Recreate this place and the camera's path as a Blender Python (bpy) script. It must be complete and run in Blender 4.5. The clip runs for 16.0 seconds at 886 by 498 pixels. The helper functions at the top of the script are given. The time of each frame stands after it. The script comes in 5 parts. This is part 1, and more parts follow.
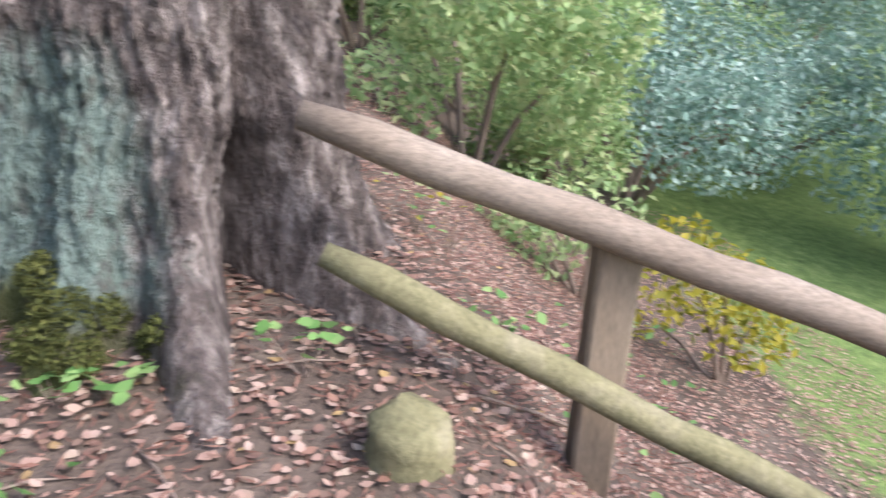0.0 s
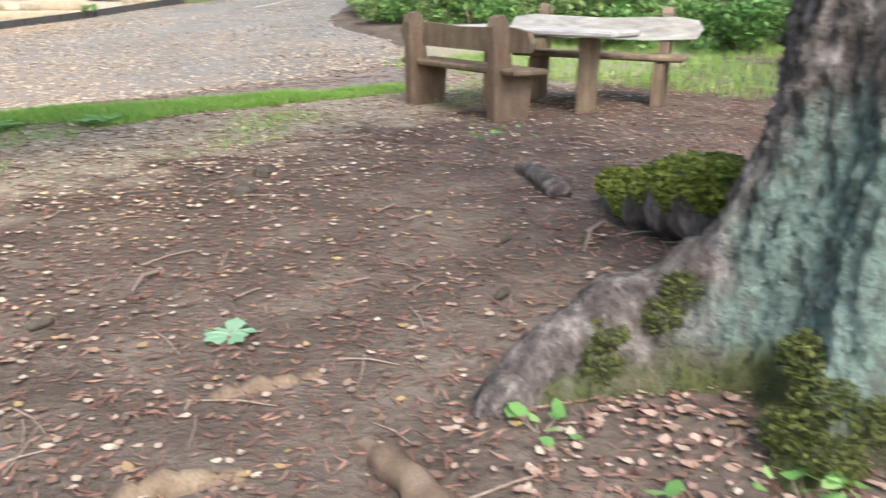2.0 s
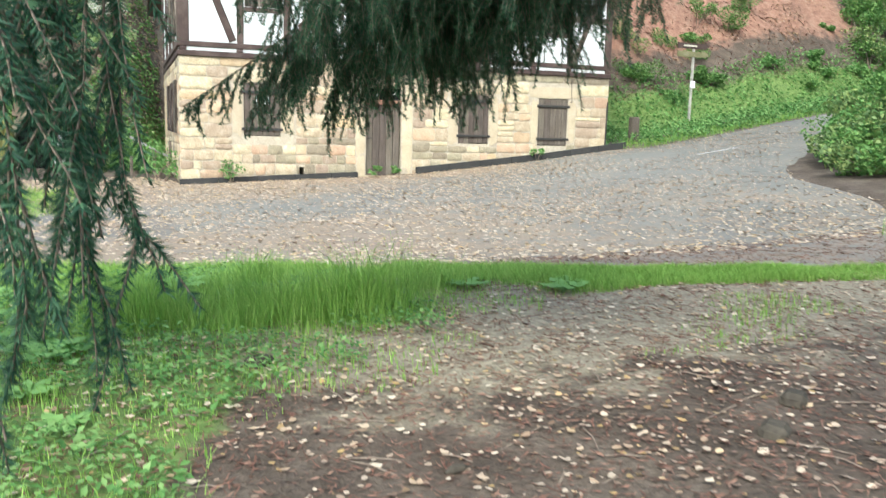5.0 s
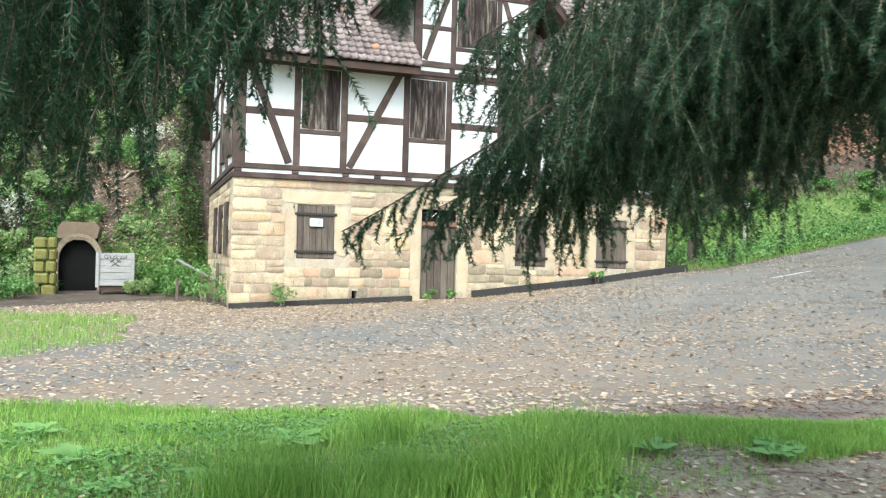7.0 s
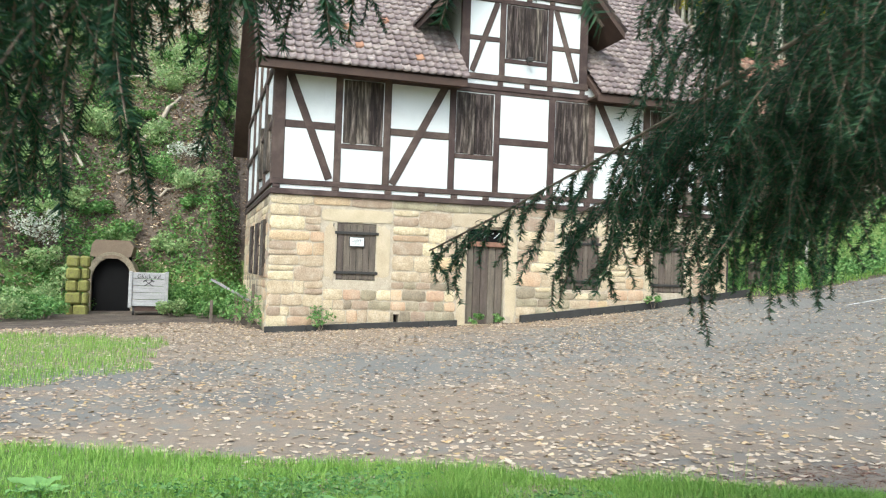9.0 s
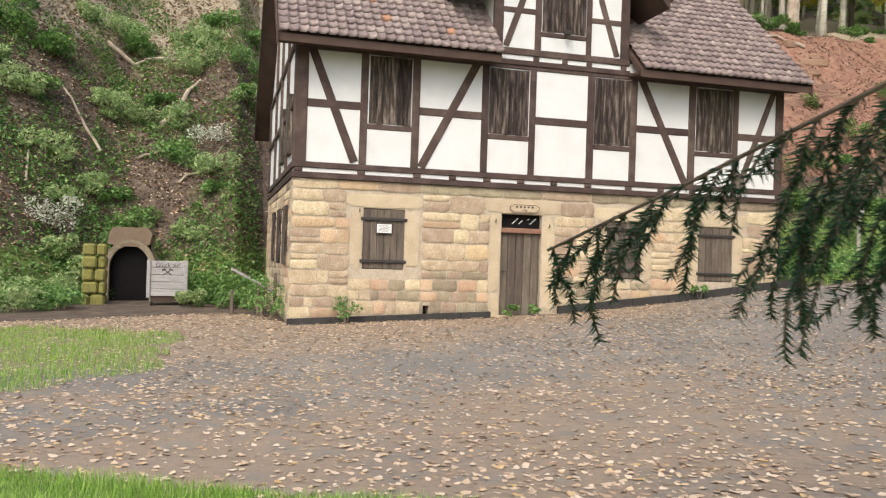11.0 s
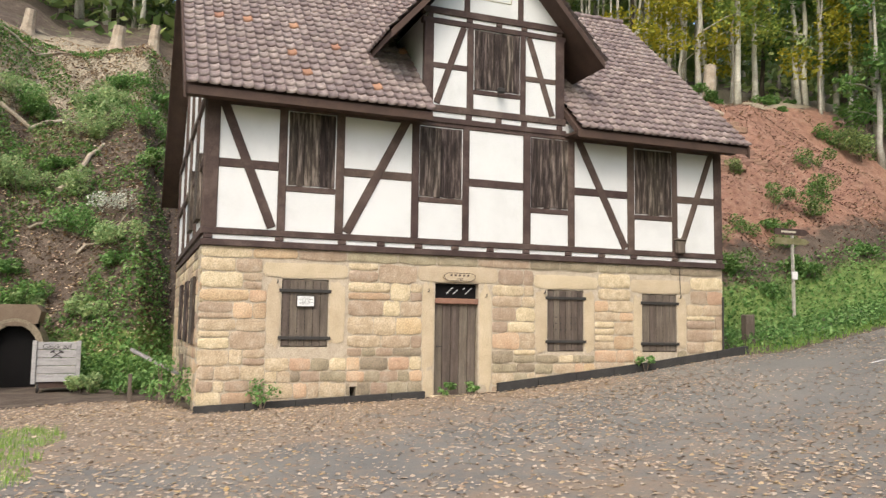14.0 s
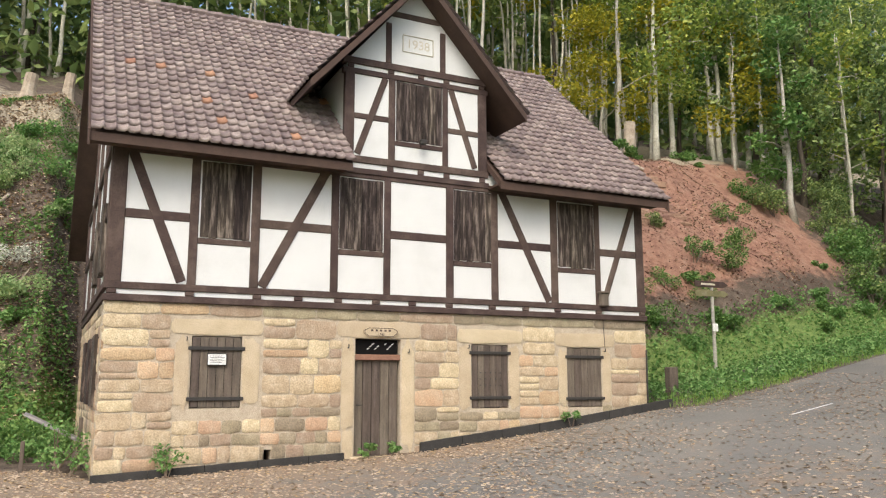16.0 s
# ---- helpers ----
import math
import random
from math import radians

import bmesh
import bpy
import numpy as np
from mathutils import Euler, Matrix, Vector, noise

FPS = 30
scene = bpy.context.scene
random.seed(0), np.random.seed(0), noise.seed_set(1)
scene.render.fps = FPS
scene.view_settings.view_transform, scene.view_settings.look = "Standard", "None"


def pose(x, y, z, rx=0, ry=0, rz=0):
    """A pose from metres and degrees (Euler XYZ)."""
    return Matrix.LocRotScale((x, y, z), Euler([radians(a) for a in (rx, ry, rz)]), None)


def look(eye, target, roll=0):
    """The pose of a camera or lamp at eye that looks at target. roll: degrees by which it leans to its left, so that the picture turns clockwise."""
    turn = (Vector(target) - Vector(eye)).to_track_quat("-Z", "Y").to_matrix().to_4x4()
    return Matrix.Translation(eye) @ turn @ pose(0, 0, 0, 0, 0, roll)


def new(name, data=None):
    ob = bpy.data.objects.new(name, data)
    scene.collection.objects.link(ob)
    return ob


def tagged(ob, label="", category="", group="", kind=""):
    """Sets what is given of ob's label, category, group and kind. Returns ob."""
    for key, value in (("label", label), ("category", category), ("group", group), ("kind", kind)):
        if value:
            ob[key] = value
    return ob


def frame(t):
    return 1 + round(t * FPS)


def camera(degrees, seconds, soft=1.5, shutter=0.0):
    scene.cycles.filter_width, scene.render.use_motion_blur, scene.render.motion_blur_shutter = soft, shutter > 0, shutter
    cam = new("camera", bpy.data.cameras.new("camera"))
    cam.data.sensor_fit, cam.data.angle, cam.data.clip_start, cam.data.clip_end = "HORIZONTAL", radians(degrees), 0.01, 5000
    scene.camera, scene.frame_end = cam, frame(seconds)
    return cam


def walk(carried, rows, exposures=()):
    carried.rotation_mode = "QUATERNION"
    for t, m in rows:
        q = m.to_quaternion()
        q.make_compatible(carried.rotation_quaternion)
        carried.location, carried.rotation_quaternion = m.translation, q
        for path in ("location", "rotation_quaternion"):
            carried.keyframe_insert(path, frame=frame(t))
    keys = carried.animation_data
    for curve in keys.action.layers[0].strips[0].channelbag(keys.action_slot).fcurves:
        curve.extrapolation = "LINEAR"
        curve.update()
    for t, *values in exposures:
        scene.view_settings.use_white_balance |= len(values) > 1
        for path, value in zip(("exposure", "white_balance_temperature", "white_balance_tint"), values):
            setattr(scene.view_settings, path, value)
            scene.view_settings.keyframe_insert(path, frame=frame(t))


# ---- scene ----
cam = camera(57.8, 16.0, soft=1.2, shutter=0.4)
PATH = [
    (0, (-6.471, -23.62, 1.242), (-4.586, -23.763, 0.589), 3.9),
    (0.5, (-6.483, -23.514, 1.234), (-4.599, -23.285, 0.603), 3.1),
    (1, (-6.476, -23.384, 1.227), (-4.677, -22.775, 0.599), 2.3),
    (1.3, (-6.431, -23.321, 1.227), (-4.72, -22.497, 0.6), 1.7),
    (1.5, (-6.411, -23.282, 1.229), (-4.763, -22.332, 0.612), 1.7),
    (2, (-6.354, -23.155, 1.227), (-4.892, -21.93, 0.626), 1.2),
    (2.5, (-6.301, -22.928, 1.231), (-5.024, -21.502, 0.653), 1.1),
    (3, (-6.231, -22.734, 1.236), (-5.126, -21.16, 0.686), 1.3),
    (3.5, (-6.151, -22.513, 1.235), (-5.167, -20.851, 0.714), 1.8),
    (4, (-6.111, -22.259, 1.259), (-5.223, -20.529, 0.789), 2.2),
    (4.5, (-6.068, -22.049, 1.298), (-5.288, -20.246, 0.924), 2.0),
    (5, (-6.076, -21.782, 1.337), (-5.36, -19.938, 1.038), 1.6),
    (5.2, (-6.055, -21.692, 1.367), (-5.358, -19.835, 1.106), 1.5),
    (6.2, (-6.5, -20.98, 1.36), (-5.82, -19.1, 1.27), 1.6),
    (7.3, (-6.637, -20.212, 1.352), (-5.974, -18.326, 1.366), 1.8),
    (7.5, (-6.644, -20.078, 1.35), (-5.985, -18.19, 1.37), 2.0),
    (8, (-6.647, -19.769, 1.354), (-6.004, -17.875, 1.381), 2.1),
    (8.5, (-6.601, -19.503, 1.359), (-5.996, -17.597, 1.404), 2.3),
    (9, (-6.555, -19.199, 1.364), (-5.967, -17.288, 1.41), 2.0),
    (11.3, (-6.361, -17.819, 1.415), (-5.84, -15.887, 1.421), 1.7),
    (11.5, (-6.33, -17.698, 1.418), (-5.817, -15.764, 1.427), 1.5),
    (12, (-6.294, -17.397, 1.421), (-5.785, -15.463, 1.43), 1.3),
    (12.5, (-6.271, -17.11, 1.428), (-5.743, -15.181, 1.45), 1.3),
    (13, (-6.203, -16.836, 1.442), (-5.638, -14.918, 1.496), 1.2),
    (13.5, (-6.178, -16.603, 1.451), (-5.535, -14.713, 1.578), 1.1),
    (14, (-6.135, -16.36, 1.469), (-5.42, -14.502, 1.657), 0.8),
    (14.5, (-6.033, -16.222, 1.502), (-5.257, -14.396, 1.751), 0.6),
    (15, (-5.927, -16.101, 1.517), (-5.099, -14.304, 1.809), 0.3),
    (15.5, (-5.867, -15.979, 1.53), (-5.004, -14.202, 1.843), 0.1),
    (16, (-5.811, -16.007, 1.526), (-4.942, -14.235, 1.847), -0.0),
]
walk(cam, [(t, look(eye, target, roll)) for t, eye, target, roll in PATH], exposures=[(0, 1.65, 5800, 16), (1.5, 1.8, 5950, 9), (3.0, 1.56, 5850, 4), (5.2, 1.56, 5700, -3), (9.0, 1.3, 5700, -2), (11.3, .95, 6600, 9), (16, .93, 6500, 8)])

# ---- world, sun, exposure ----
world = bpy.data.worlds.new("sky")
scene.world = world
world.use_nodes = True
wn = world.node_tree.nodes
sky = wn.new("ShaderNodeTexSky")
sky.sky_type, sky.sun_disc = "NISHITA", False
sky.sun_elevation, sky.sun_rotation = radians(48), radians(215)
sky.air_density, sky.dust_density, sky.ozone_density = 1.0, 4.0, 1.0
world.node_tree.links.new(sky.outputs[0], wn["Background"].inputs[0])
wn["Background"].inputs[1].default_value = 0.15
sun = new("sun", bpy.data.lights.new("sun", "SUN"))
sun.data.energy, sun.data.angle, sun.data.color = 1.0, radians(25), (1.0, 0.95, 0.88)
sun.matrix_world = look((-14, -20, 27), (0, 0, 0))

# ---- helpers of this scene ----
rng = np.random.default_rng(7)


def fastmesh(name, verts, faces, smooth=False):
    """A mesh from arrays of points and of equal-sided faces."""
    me = bpy.data.meshes.new(name)
    v, q = np.asarray(verts, np.float32), np.asarray(faces, np.int32)
    n = q.shape[1]
    me.vertices.add(len(v))
    me.vertices.foreach_set("co", v.ravel())
    me.loops.add(q.size)
    me.loops.foreach_set("vertex_index", q.ravel())
    me.polygons.add(len(q))
    me.polygons.foreach_set("loop_start", np.arange(0, q.size, n, dtype=np.int32))
    if smooth:
        me.polygons.foreach_set("use_smooth", np.ones(len(q), bool))
    me.update(calc_edges=True)
    return me


class Build:
    """Collects solid pieces for one mesh."""

    def __init__(self):
        self.v, self.f = [], []

    def add(self, verts, faces):
        n = len(self.v)
        self.v += [tuple(p) for p in verts]
        self.f += [tuple(i + n for i in f) for f in faces]
        return self

    def box(self, x0, x1, y0, y1, z0, z1, b=0.008, m=None):
        """A box with chamfered edges."""
        b = min(b, (x1 - x0) * .3, (y1 - y0) * .3, (z1 - z0) * .3)
        c, h = Vector(((x0 + x1) / 2, (y0 + y1) / 2, (z0 + z1) / 2)), ((x1 - x0) / 2, (y1 - y0) / 2, (z1 - z0) / 2)
        vs = {}
        pts = []
        for sx in (-1, 1):
            for sy in (-1, 1):
                for sz in (-1, 1):
                    sg = (sx, sy, sz)
                    for k in range(3):
                        vs[sg, k] = len(pts)
                        p = c + Vector([sg[i] * (h[i] - (0 if i == k else b)) for i in range(3)])
                        pts.append(m @ p if m else p)
        fs = []
        for k in range(3):
            i, j = (k + 1) % 3, (k + 2) % 3
            for sk in (-1, 1):
                q = []
                for si, sj in ((-1, -1), (1, -1), (1, 1), (-1, 1)):
                    sg = [0, 0, 0]
                    sg[k], sg[i], sg[j] = sk, si, sj
                    q.append(vs[tuple(sg), k])
                fs.append(q)
            for si in (-1, 1):
                for sj in (-1, 1):
                    q = []
                    for sk, ax in ((-1, i), (-1, j), (1, j), (1, i)):
                        sg = [0, 0, 0]
                        sg[k], sg[i], sg[j] = sk, si, sj
                        q.append(vs[tuple(sg), ax])
                    fs.append(q)
        for sx in (-1, 1):
            for sy in (-1, 1):
                for sz in (-1, 1):
                    fs.append([vs[(sx, sy, sz), k] for k in range(3)])
        return self.add(pts, fs)

    def tube(self, pts, radii, n=8, cap=True):
        pts = [Vector(p) for p in pts]
        rings = []
        for i, p in enumerate(pts):
            d = (pts[min(i + 1, len(pts) - 1)] - pts[max(i - 1, 0)]).normalized()
            a = d.cross(Vector((0, 0, 1)) if abs(d.z) < .9 else Vector((1, 0, 0))).normalized()
            e = d.cross(a)
            rings.append([p + radii[i] * (math.cos(6.2832 * k / n) * a + math.sin(6.2832 * k / n) * e) for k in range(n)])
        vs = [q for r in rings for q in r]
        fs = [(i * n + k, i * n + (k + 1) % n, (i + 1) * n + (k + 1) % n, (i + 1) * n + k) for i in range(len(pts) - 1) for k in range(n)]
        if cap:
            fs += [tuple(range(n - 1, -1, -1)), tuple(range(len(vs) - n, len(vs)))]
        return self.add(vs, fs)

    def prism(self, poly, y0, y1):
        """A solid with the outline poly in x and z, from y0 to y1."""
        n = len(poly)
        vs = [(x, y0, z) for x, z in poly] + [(x, y1, z) for x, z in poly]
        fs = [tuple(range(n)), tuple(range(2 * n - 1, n - 1, -1))] + [(k, k + n, (k + 1) % n + n, (k + 1) % n) for k in range(n)]
        return self.add(vs, fs)

    def mesh(self, name, smooth=False):
        me = bpy.data.meshes.new(name)
        me.from_pydata(self.v, [], self.f)
        bm = bmesh.new()
        bm.from_mesh(me)
        bmesh.ops.recalc_face_normals(bm, faces=bm.faces)
        bm.to_mesh(me)
        bm.free()
        if smooth:
            for p in me.polygons:
                p.use_smooth = True
        return me


def part(name, me, material, parent=None, label="", m=None, smooth=False):
    """One mesh object, under a thing or a part of one."""
    if isinstance(me, Build):
        me = me.mesh(name, smooth)
    if material and not me.materials:
        me.materials.append(material)
    ob = new(name, me)
    if parent:
        ob.parent = parent
    if m is not None:
        ob.matrix_basis = m
    if label:
        ob["label"] = label
    return ob


def thing(name, label, category, m=None, group="", kind=""):
    ob = new(name)
    ob.empty_display_size = 0.1
    if m is not None:
        ob.matrix_basis = m
    return tagged(ob, label, category, group, kind)


# ---- materials ----
def mat(name, cols, scale=3.0, fine=45.0, rough=0.85, bump=0.35, dist=0.01, rand=0.0, island=False, stretch=(1, 1, 1), spread=0.5, spec=0.3, attrs=()):
    """Colour by a broad noise through cols, shaded by a fine grain, with relief. attrs: (attribute, colours, scale) laid over where the attribute says."""
    ma = bpy.data.materials.new(name)
    ma.use_nodes = True
    nt = ma.node_tree
    nd, ln = nt.nodes, nt.links
    bs = nd["Principled BSDF"]
    geo = nd.new("ShaderNodeNewGeometry")
    mp = nd.new("ShaderNodeMapping")
    mp.inputs["Scale"].default_value = stretch
    ln.new(geo.outputs["Position"], mp.inputs["Vector"])
    info = nd.new("ShaderNodeObjectInfo")

    def tex(s, detail=6.0, r=0.6):
        t = nd.new("ShaderNodeTexNoise")
        t.inputs["Scale"].default_value, t.inputs["Detail"].default_value, t.inputs["Roughness"].default_value = s, detail, r
        ln.new(mp.outputs[0], t.inputs["Vector"])
        return t

    def ramp(t, cs):
        r = nd.new("ShaderNodeValToRGB")
        e = r.color_ramp.elements
        lo = 0.5 - spread / 2
        while len(e) < len(cs):
            e.new(0.5)
        for i, c in enumerate(cs):
            e[i].position, e[i].color = lo + spread * i / max(1, len(cs) - 1), (*c, 1)
        ln.new(t.outputs["Fac"], r.inputs[0])
        return r

    col = ramp(tex(scale), cols).outputs[0]
    for a, cs, s in attrs:
        at = nd.new("ShaderNodeAttribute")
        at.attribute_name = a
        nz = tex(2.2, 8, 0.7)
        ad = nd.new("ShaderNodeMath")
        ad.operation = "MULTIPLY_ADD"
        ln.new(nz.outputs["Fac"], ad.inputs[0])
        ad.inputs[1].default_value = 1.4
        ad.inputs[2].default_value = -0.7
        ad2 = nd.new("ShaderNodeMath")
        ad2.operation = "ADD"
        ln.new(ad.outputs[0], ad2.inputs[0])
        ln.new(at.outputs["Fac"], ad2.inputs[1])
        st = nd.new("ShaderNodeMapRange")
        st.inputs[1].default_value, st.inputs[2].default_value = 0.35, 0.65
        ln.new(ad2.outputs[0], st.inputs[0])
        mx = nd.new("ShaderNodeMix")
        mx.data_type = "RGBA"
        ln.new(st.outputs[0], mx.inputs[0])
        ln.new(col, mx.inputs[6])
        ln.new(ramp(tex(s), cs).outputs[0], mx.inputs[7])
        col = mx.outputs[2]
    grain = tex(fine, 4.0)
    mr = nd.new("ShaderNodeMapRange")
    mr.inputs[1].default_value, mr.inputs[2].default_value, mr.inputs[3].default_value, mr.inputs[4].default_value = 0.3, 0.7, 0.72, 1.22
    ln.new(grain.outputs["Fac"], mr.inputs[0])
    val = mr.outputs[0]
    hsv = nd.new("ShaderNodeHueSaturation")
    if rand:
        r2 = nd.new("ShaderNodeMapRange")
        r2.inputs[3].default_value, r2.inputs[4].default_value = 1 - rand, 1 + rand
        ln.new(geo.outputs["Random Per Island"] if island else info.outputs["Random"], r2.inputs[0])
        mu = nd.new("ShaderNodeMath")
        mu.operation = "MULTIPLY"
        ln.new(val, mu.inputs[0])
        ln.new(r2.outputs[0], mu.inputs[1])
        val = mu.outputs[0]
        r3 = nd.new("ShaderNodeMapRange")
        r3.inputs[3].default_value, r3.inputs[4].default_value = 0.5 - rand * .06, 0.5 + rand * .06
        ln.new(geo.outputs["Random Per Island"] if island else info.outputs["Random"], r3.inputs[0])
        ln.new(r3.outputs[0], hsv.inputs["Hue"])
    ln.new(val, hsv.inputs["Value"])
    ln.new(col, hsv.inputs["Color"])
    ln.new(hsv.outputs[0], bs.inputs["Base Color"])
    bs.inputs["Roughness"].default_value = rough
    bs.inputs["Specular IOR Level"].default_value = spec
    if bump:
        bp = nd.new("ShaderNodeBump")
        bp.inputs["Strength"].default_value, bp.inputs["Distance"].default_value = bump, dist
        ln.new(grain.outputs["Fac"], bp.inputs["Height"])
        ln.new(bp.outputs[0], bs.inputs["Normal"])
    return ma


def leafmat(name, cols, through_light=0.35, rough=0.5):
    """Leaves: each its own tone, partly letting light through."""
    ma = bpy.data.materials.new(name)
    ma.use_nodes = True
    nd, ln = ma.node_tree.nodes, ma.node_tree.links
    bs = nd["Principled BSDF"]
    geo = nd.new("ShaderNodeNewGeometry")
    r = nd.new("ShaderNodeValToRGB")
    e = r.color_ramp.elements
    while len(e) < len(cols):
        e.new(0.5)
    for i, c in enumerate(cols):
        e[i].position, e[i].color = i / max(1, len(cols) - 1), (*c, 1)
    ln.new(geo.outputs["Random Per Island"], r.inputs[0])
    ln.new(r.outputs[0], bs.inputs["Base Color"])
    bs.inputs["Roughness"].default_value = rough
    bs.inputs["Specular IOR Level"].default_value = 0.25
    tr = nd.new("ShaderNodeBsdfTranslucent")
    ln.new(r.outputs[0], tr.inputs[0])
    mx = nd.new("ShaderNodeMixShader")
    mx.inputs[0].default_value = through_light
    ln.new(bs.outputs[0], mx.inputs[1])
    ln.new(tr.outputs[0], mx.inputs[2])
    ln.new(mx.outputs[0], nd["Material Output"].inputs[0])
    return ma


M_ground = mat("soil_and_litter", [(.05, .036, .026), (.095, .071, .053), (.165, .13, .098)], 2.2, 30, .95, .8, .03, attrs=(
    ("green", [(.07, .11, .03), (.13, .19, .05), (.2, .25, .08)], 6), ("rock", [(.12, .06, .042), (.26, .14, .095), (.3, .2, .145)], 3.5), ("pale", [(.22, .185, .13), (.31, .265, .19), (.19, .15, .105)], 5)))
M_road = mat("worn_asphalt", [(.135, .128, .115), (.178, .165, .145), (.235, .208, .17)], 0.5, 110, .9, .5, .008, attrs=(("litter", [(.17, .13, .095), (.26, .2, .145), (.2, .16, .12)], 9),))
M_stone = mat("sandstone", [(.34, .255, .165), (.46, .36, .245), (.56, .47, .345)], 5, 30, .9, .8, .02, rand=.28)
M_stone_ochre = mat("ochre_sandstone", [(.4, .275, .165), (.475, .345, .215), (.53, .42, .28)], 4, 32, .9, .7, .02, rand=.18)
M_stone_red = mat("red_sandstone", [(.4, .25, .16), (.48, .33, .22), (.5, .38, .27)], 3, 32, .9, .6, .02, rand=.15)
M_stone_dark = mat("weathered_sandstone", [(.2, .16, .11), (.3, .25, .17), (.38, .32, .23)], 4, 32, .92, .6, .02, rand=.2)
M_dressed = mat("dressed_sandstone", [(.42, .335, .225), (.49, .4, .275), (.55, .46, .335)], 2, 60, .88, .35, .008, rand=.08)
M_mortar = mat("lime_mortar", [(.36, .3, .22), (.45, .38, .29), (.52, .45, .35)], 6, 80, .95, .5, .01)
M_plaster = mat("white_limewash", [(.57, .575, .56), (.655, .66, .65), (.69, .695, .685)], 1.1, 150, .9, .05, .003)
M_timber = mat("dark_timber", [(.045, .03, .026), (.075, .05, .042), (.13, .095, .08)], 2.5, 40, .8, .5, .006, rand=.2, stretch=(1, 1, 1))
M_shutter = mat("weathered_shutter_wood", [(.018, .013, .011), (.05, .037, .03), (.21, .17, .145)], 2.2, 30, .85, .5, .005, rand=.35, stretch=(7, 7, .8), spread=.35)
M_plank = mat("grey_plank", [(.075, .06, .05), (.12, .095, .075), (.17, .14, .115)], 2, 30, .85, .5, .005, rand=.25, stretch=(7, 7, .8))
M_iron = mat("dark_iron", [(.03, .028, .027), (.05, .045, .04)], 8, 80, .6, .3, .003)
M_tile = mat("clay_roof_tile", [(.11, .085, .08), (.205, .155, .142), (.37, .315, .29)], 6, 40, .55, .4, .006, rand=.24, spread=.6)
M_tile_i = mat("clay_roof_tiles", [(.11, .085, .08), (.205, .155, .142), (.37, .315, .29)], 6, 40, .55, .4, .006, rand=.24, island=True, spread=.6)
M_fascia = mat("brown_roof_board", [(.055, .035, .028), (.09, .055, .042)], 3, 40, .8, .3)
M_kerb = mat("tarred_kerb", [(.028, .027, .026), (.05, .047, .044)], 4, 50, .85, .5)
# near-black that puts the shade of hollows, gaps and unlit rooms into colour
M_dark = mat("unlit_black", [(.0025, .002, .002), (.005, .004, .004)], 4, 30, .95, .2)
M_bark = mat("spruce_bark", [(.03, .024, .021), (.115, .093, .08), (.34, .295, .26)], 13, 46, .95, 1.0, .05, stretch=(1, 1, .45), spread=.4, attrs=(("lichen", [(.075, .095, .08), (.15, .2, .165), (.085, .085, .07)], 16), ("moss", [(.035, .042, .012), (.065, .072, .02), (.1, .09, .04)], 14)))
M_moss = leafmat("moss", [(.09, .12, .018), (.19, .22, .035), (.3, .32, .07)], .25, .8)
M_moss_dark = leafmat("olive_moss", [(.035, .042, .01), (.07, .08, .018), (.11, .115, .03)], .15, .85)
M_rail = mat("barked_rail_wood", [(.15, .115, .085), (.225, .178, .13), (.29, .24, .185)], 4, 90, .85, .4, .004, stretch=(1, .35, 1))
M_rail_moss = mat("mossy_rail_wood", [(.12, .115, .055), (.19, .175, .09), (.27, .24, .16)], 5, 50, .9, .6, .008)
M_post = mat("square_post_wood", [(.15, .11, .07), (.24, .185, .125), (.3, .24, .165)], 2.5, 40, .85, .4, .006, stretch=(5, 5, .6))
M_bench = mat("bench_oak", [(.085, .058, .038), (.15, .105, .066), (.23, .17, .115)], 2.5, 35, .8, .5, .008, stretch=(3, 3, 1), rand=.15)
M_bench_grey = mat("silvered_bench_plank", [(.3, .275, .24), (.38, .355, .315), (.45, .43, .39)], 3, 14, .85, .3, .004, stretch=(1, .3, 2))
M_white = mat("white_paint", [(.7, .7, .68), (.78, .78, .76)], 6, 50, .7, .1)
M_print = mat("dark_print", [(.04, .035, .035), (.05, .045, .045)], 6, 50, .8, 0)
M_cartwood = mat("pale_cart_board", [(.24, .23, .23), (.34, .325, .32), (.4, .385, .375)], 3, 40, .85, .4, .005, rand=.15, stretch=(.8, 3, 6))
M_twig = mat("grey_twig", [(.16, .12, .09), (.26, .2, .155)], 5, 60, .9, .3)
M_deadwood = mat("dead_wood", [(.2, .15, .11), (.34, .28, .21), (.46, .4, .32)], 3, 30, .9, .6, .01)
M_trunk = mat("beech_bark", [(.26, .235, .19), (.4, .375, .31), (.52, .5, .43)], 2.5, 20, .9, .3, .01, rand=.25)
M_trunk_dark = mat("dark_tree_bark", [(.05, .04, .03), (.09, .075, .055)], 3, 30, .95, .6, .02)
M_redrock = mat("red_rock_ledge", [(.16, .095, .068), (.25, .15, .105), (.24, .16, .12)], 2, 20, .95, .7, .03, rand=.2)
M_concrete = mat("pale_concrete", [(.14, .1, .07), (.2, .15, .105)], 3, 40, .9, .3)
L_spruce = leafmat("spruce_needles", [(.026, .066, .04), (.048, .11, .06), (.09, .165, .08)], .35, .55)
L_grass = leafmat("grass_blades", [(.16, .3, .05), (.27, .44, .085), (.4, .54, .14)], .4, .6)
L_weed = leafmat("weed_leaves", [(.08, .18, .045), (.15, .29, .08), (.27, .4, .14)], .35)
L_bush = leafmat("bush_leaves", [(.06, .14, .035), (.125, .24, .06), (.23, .35, .1)], .35)
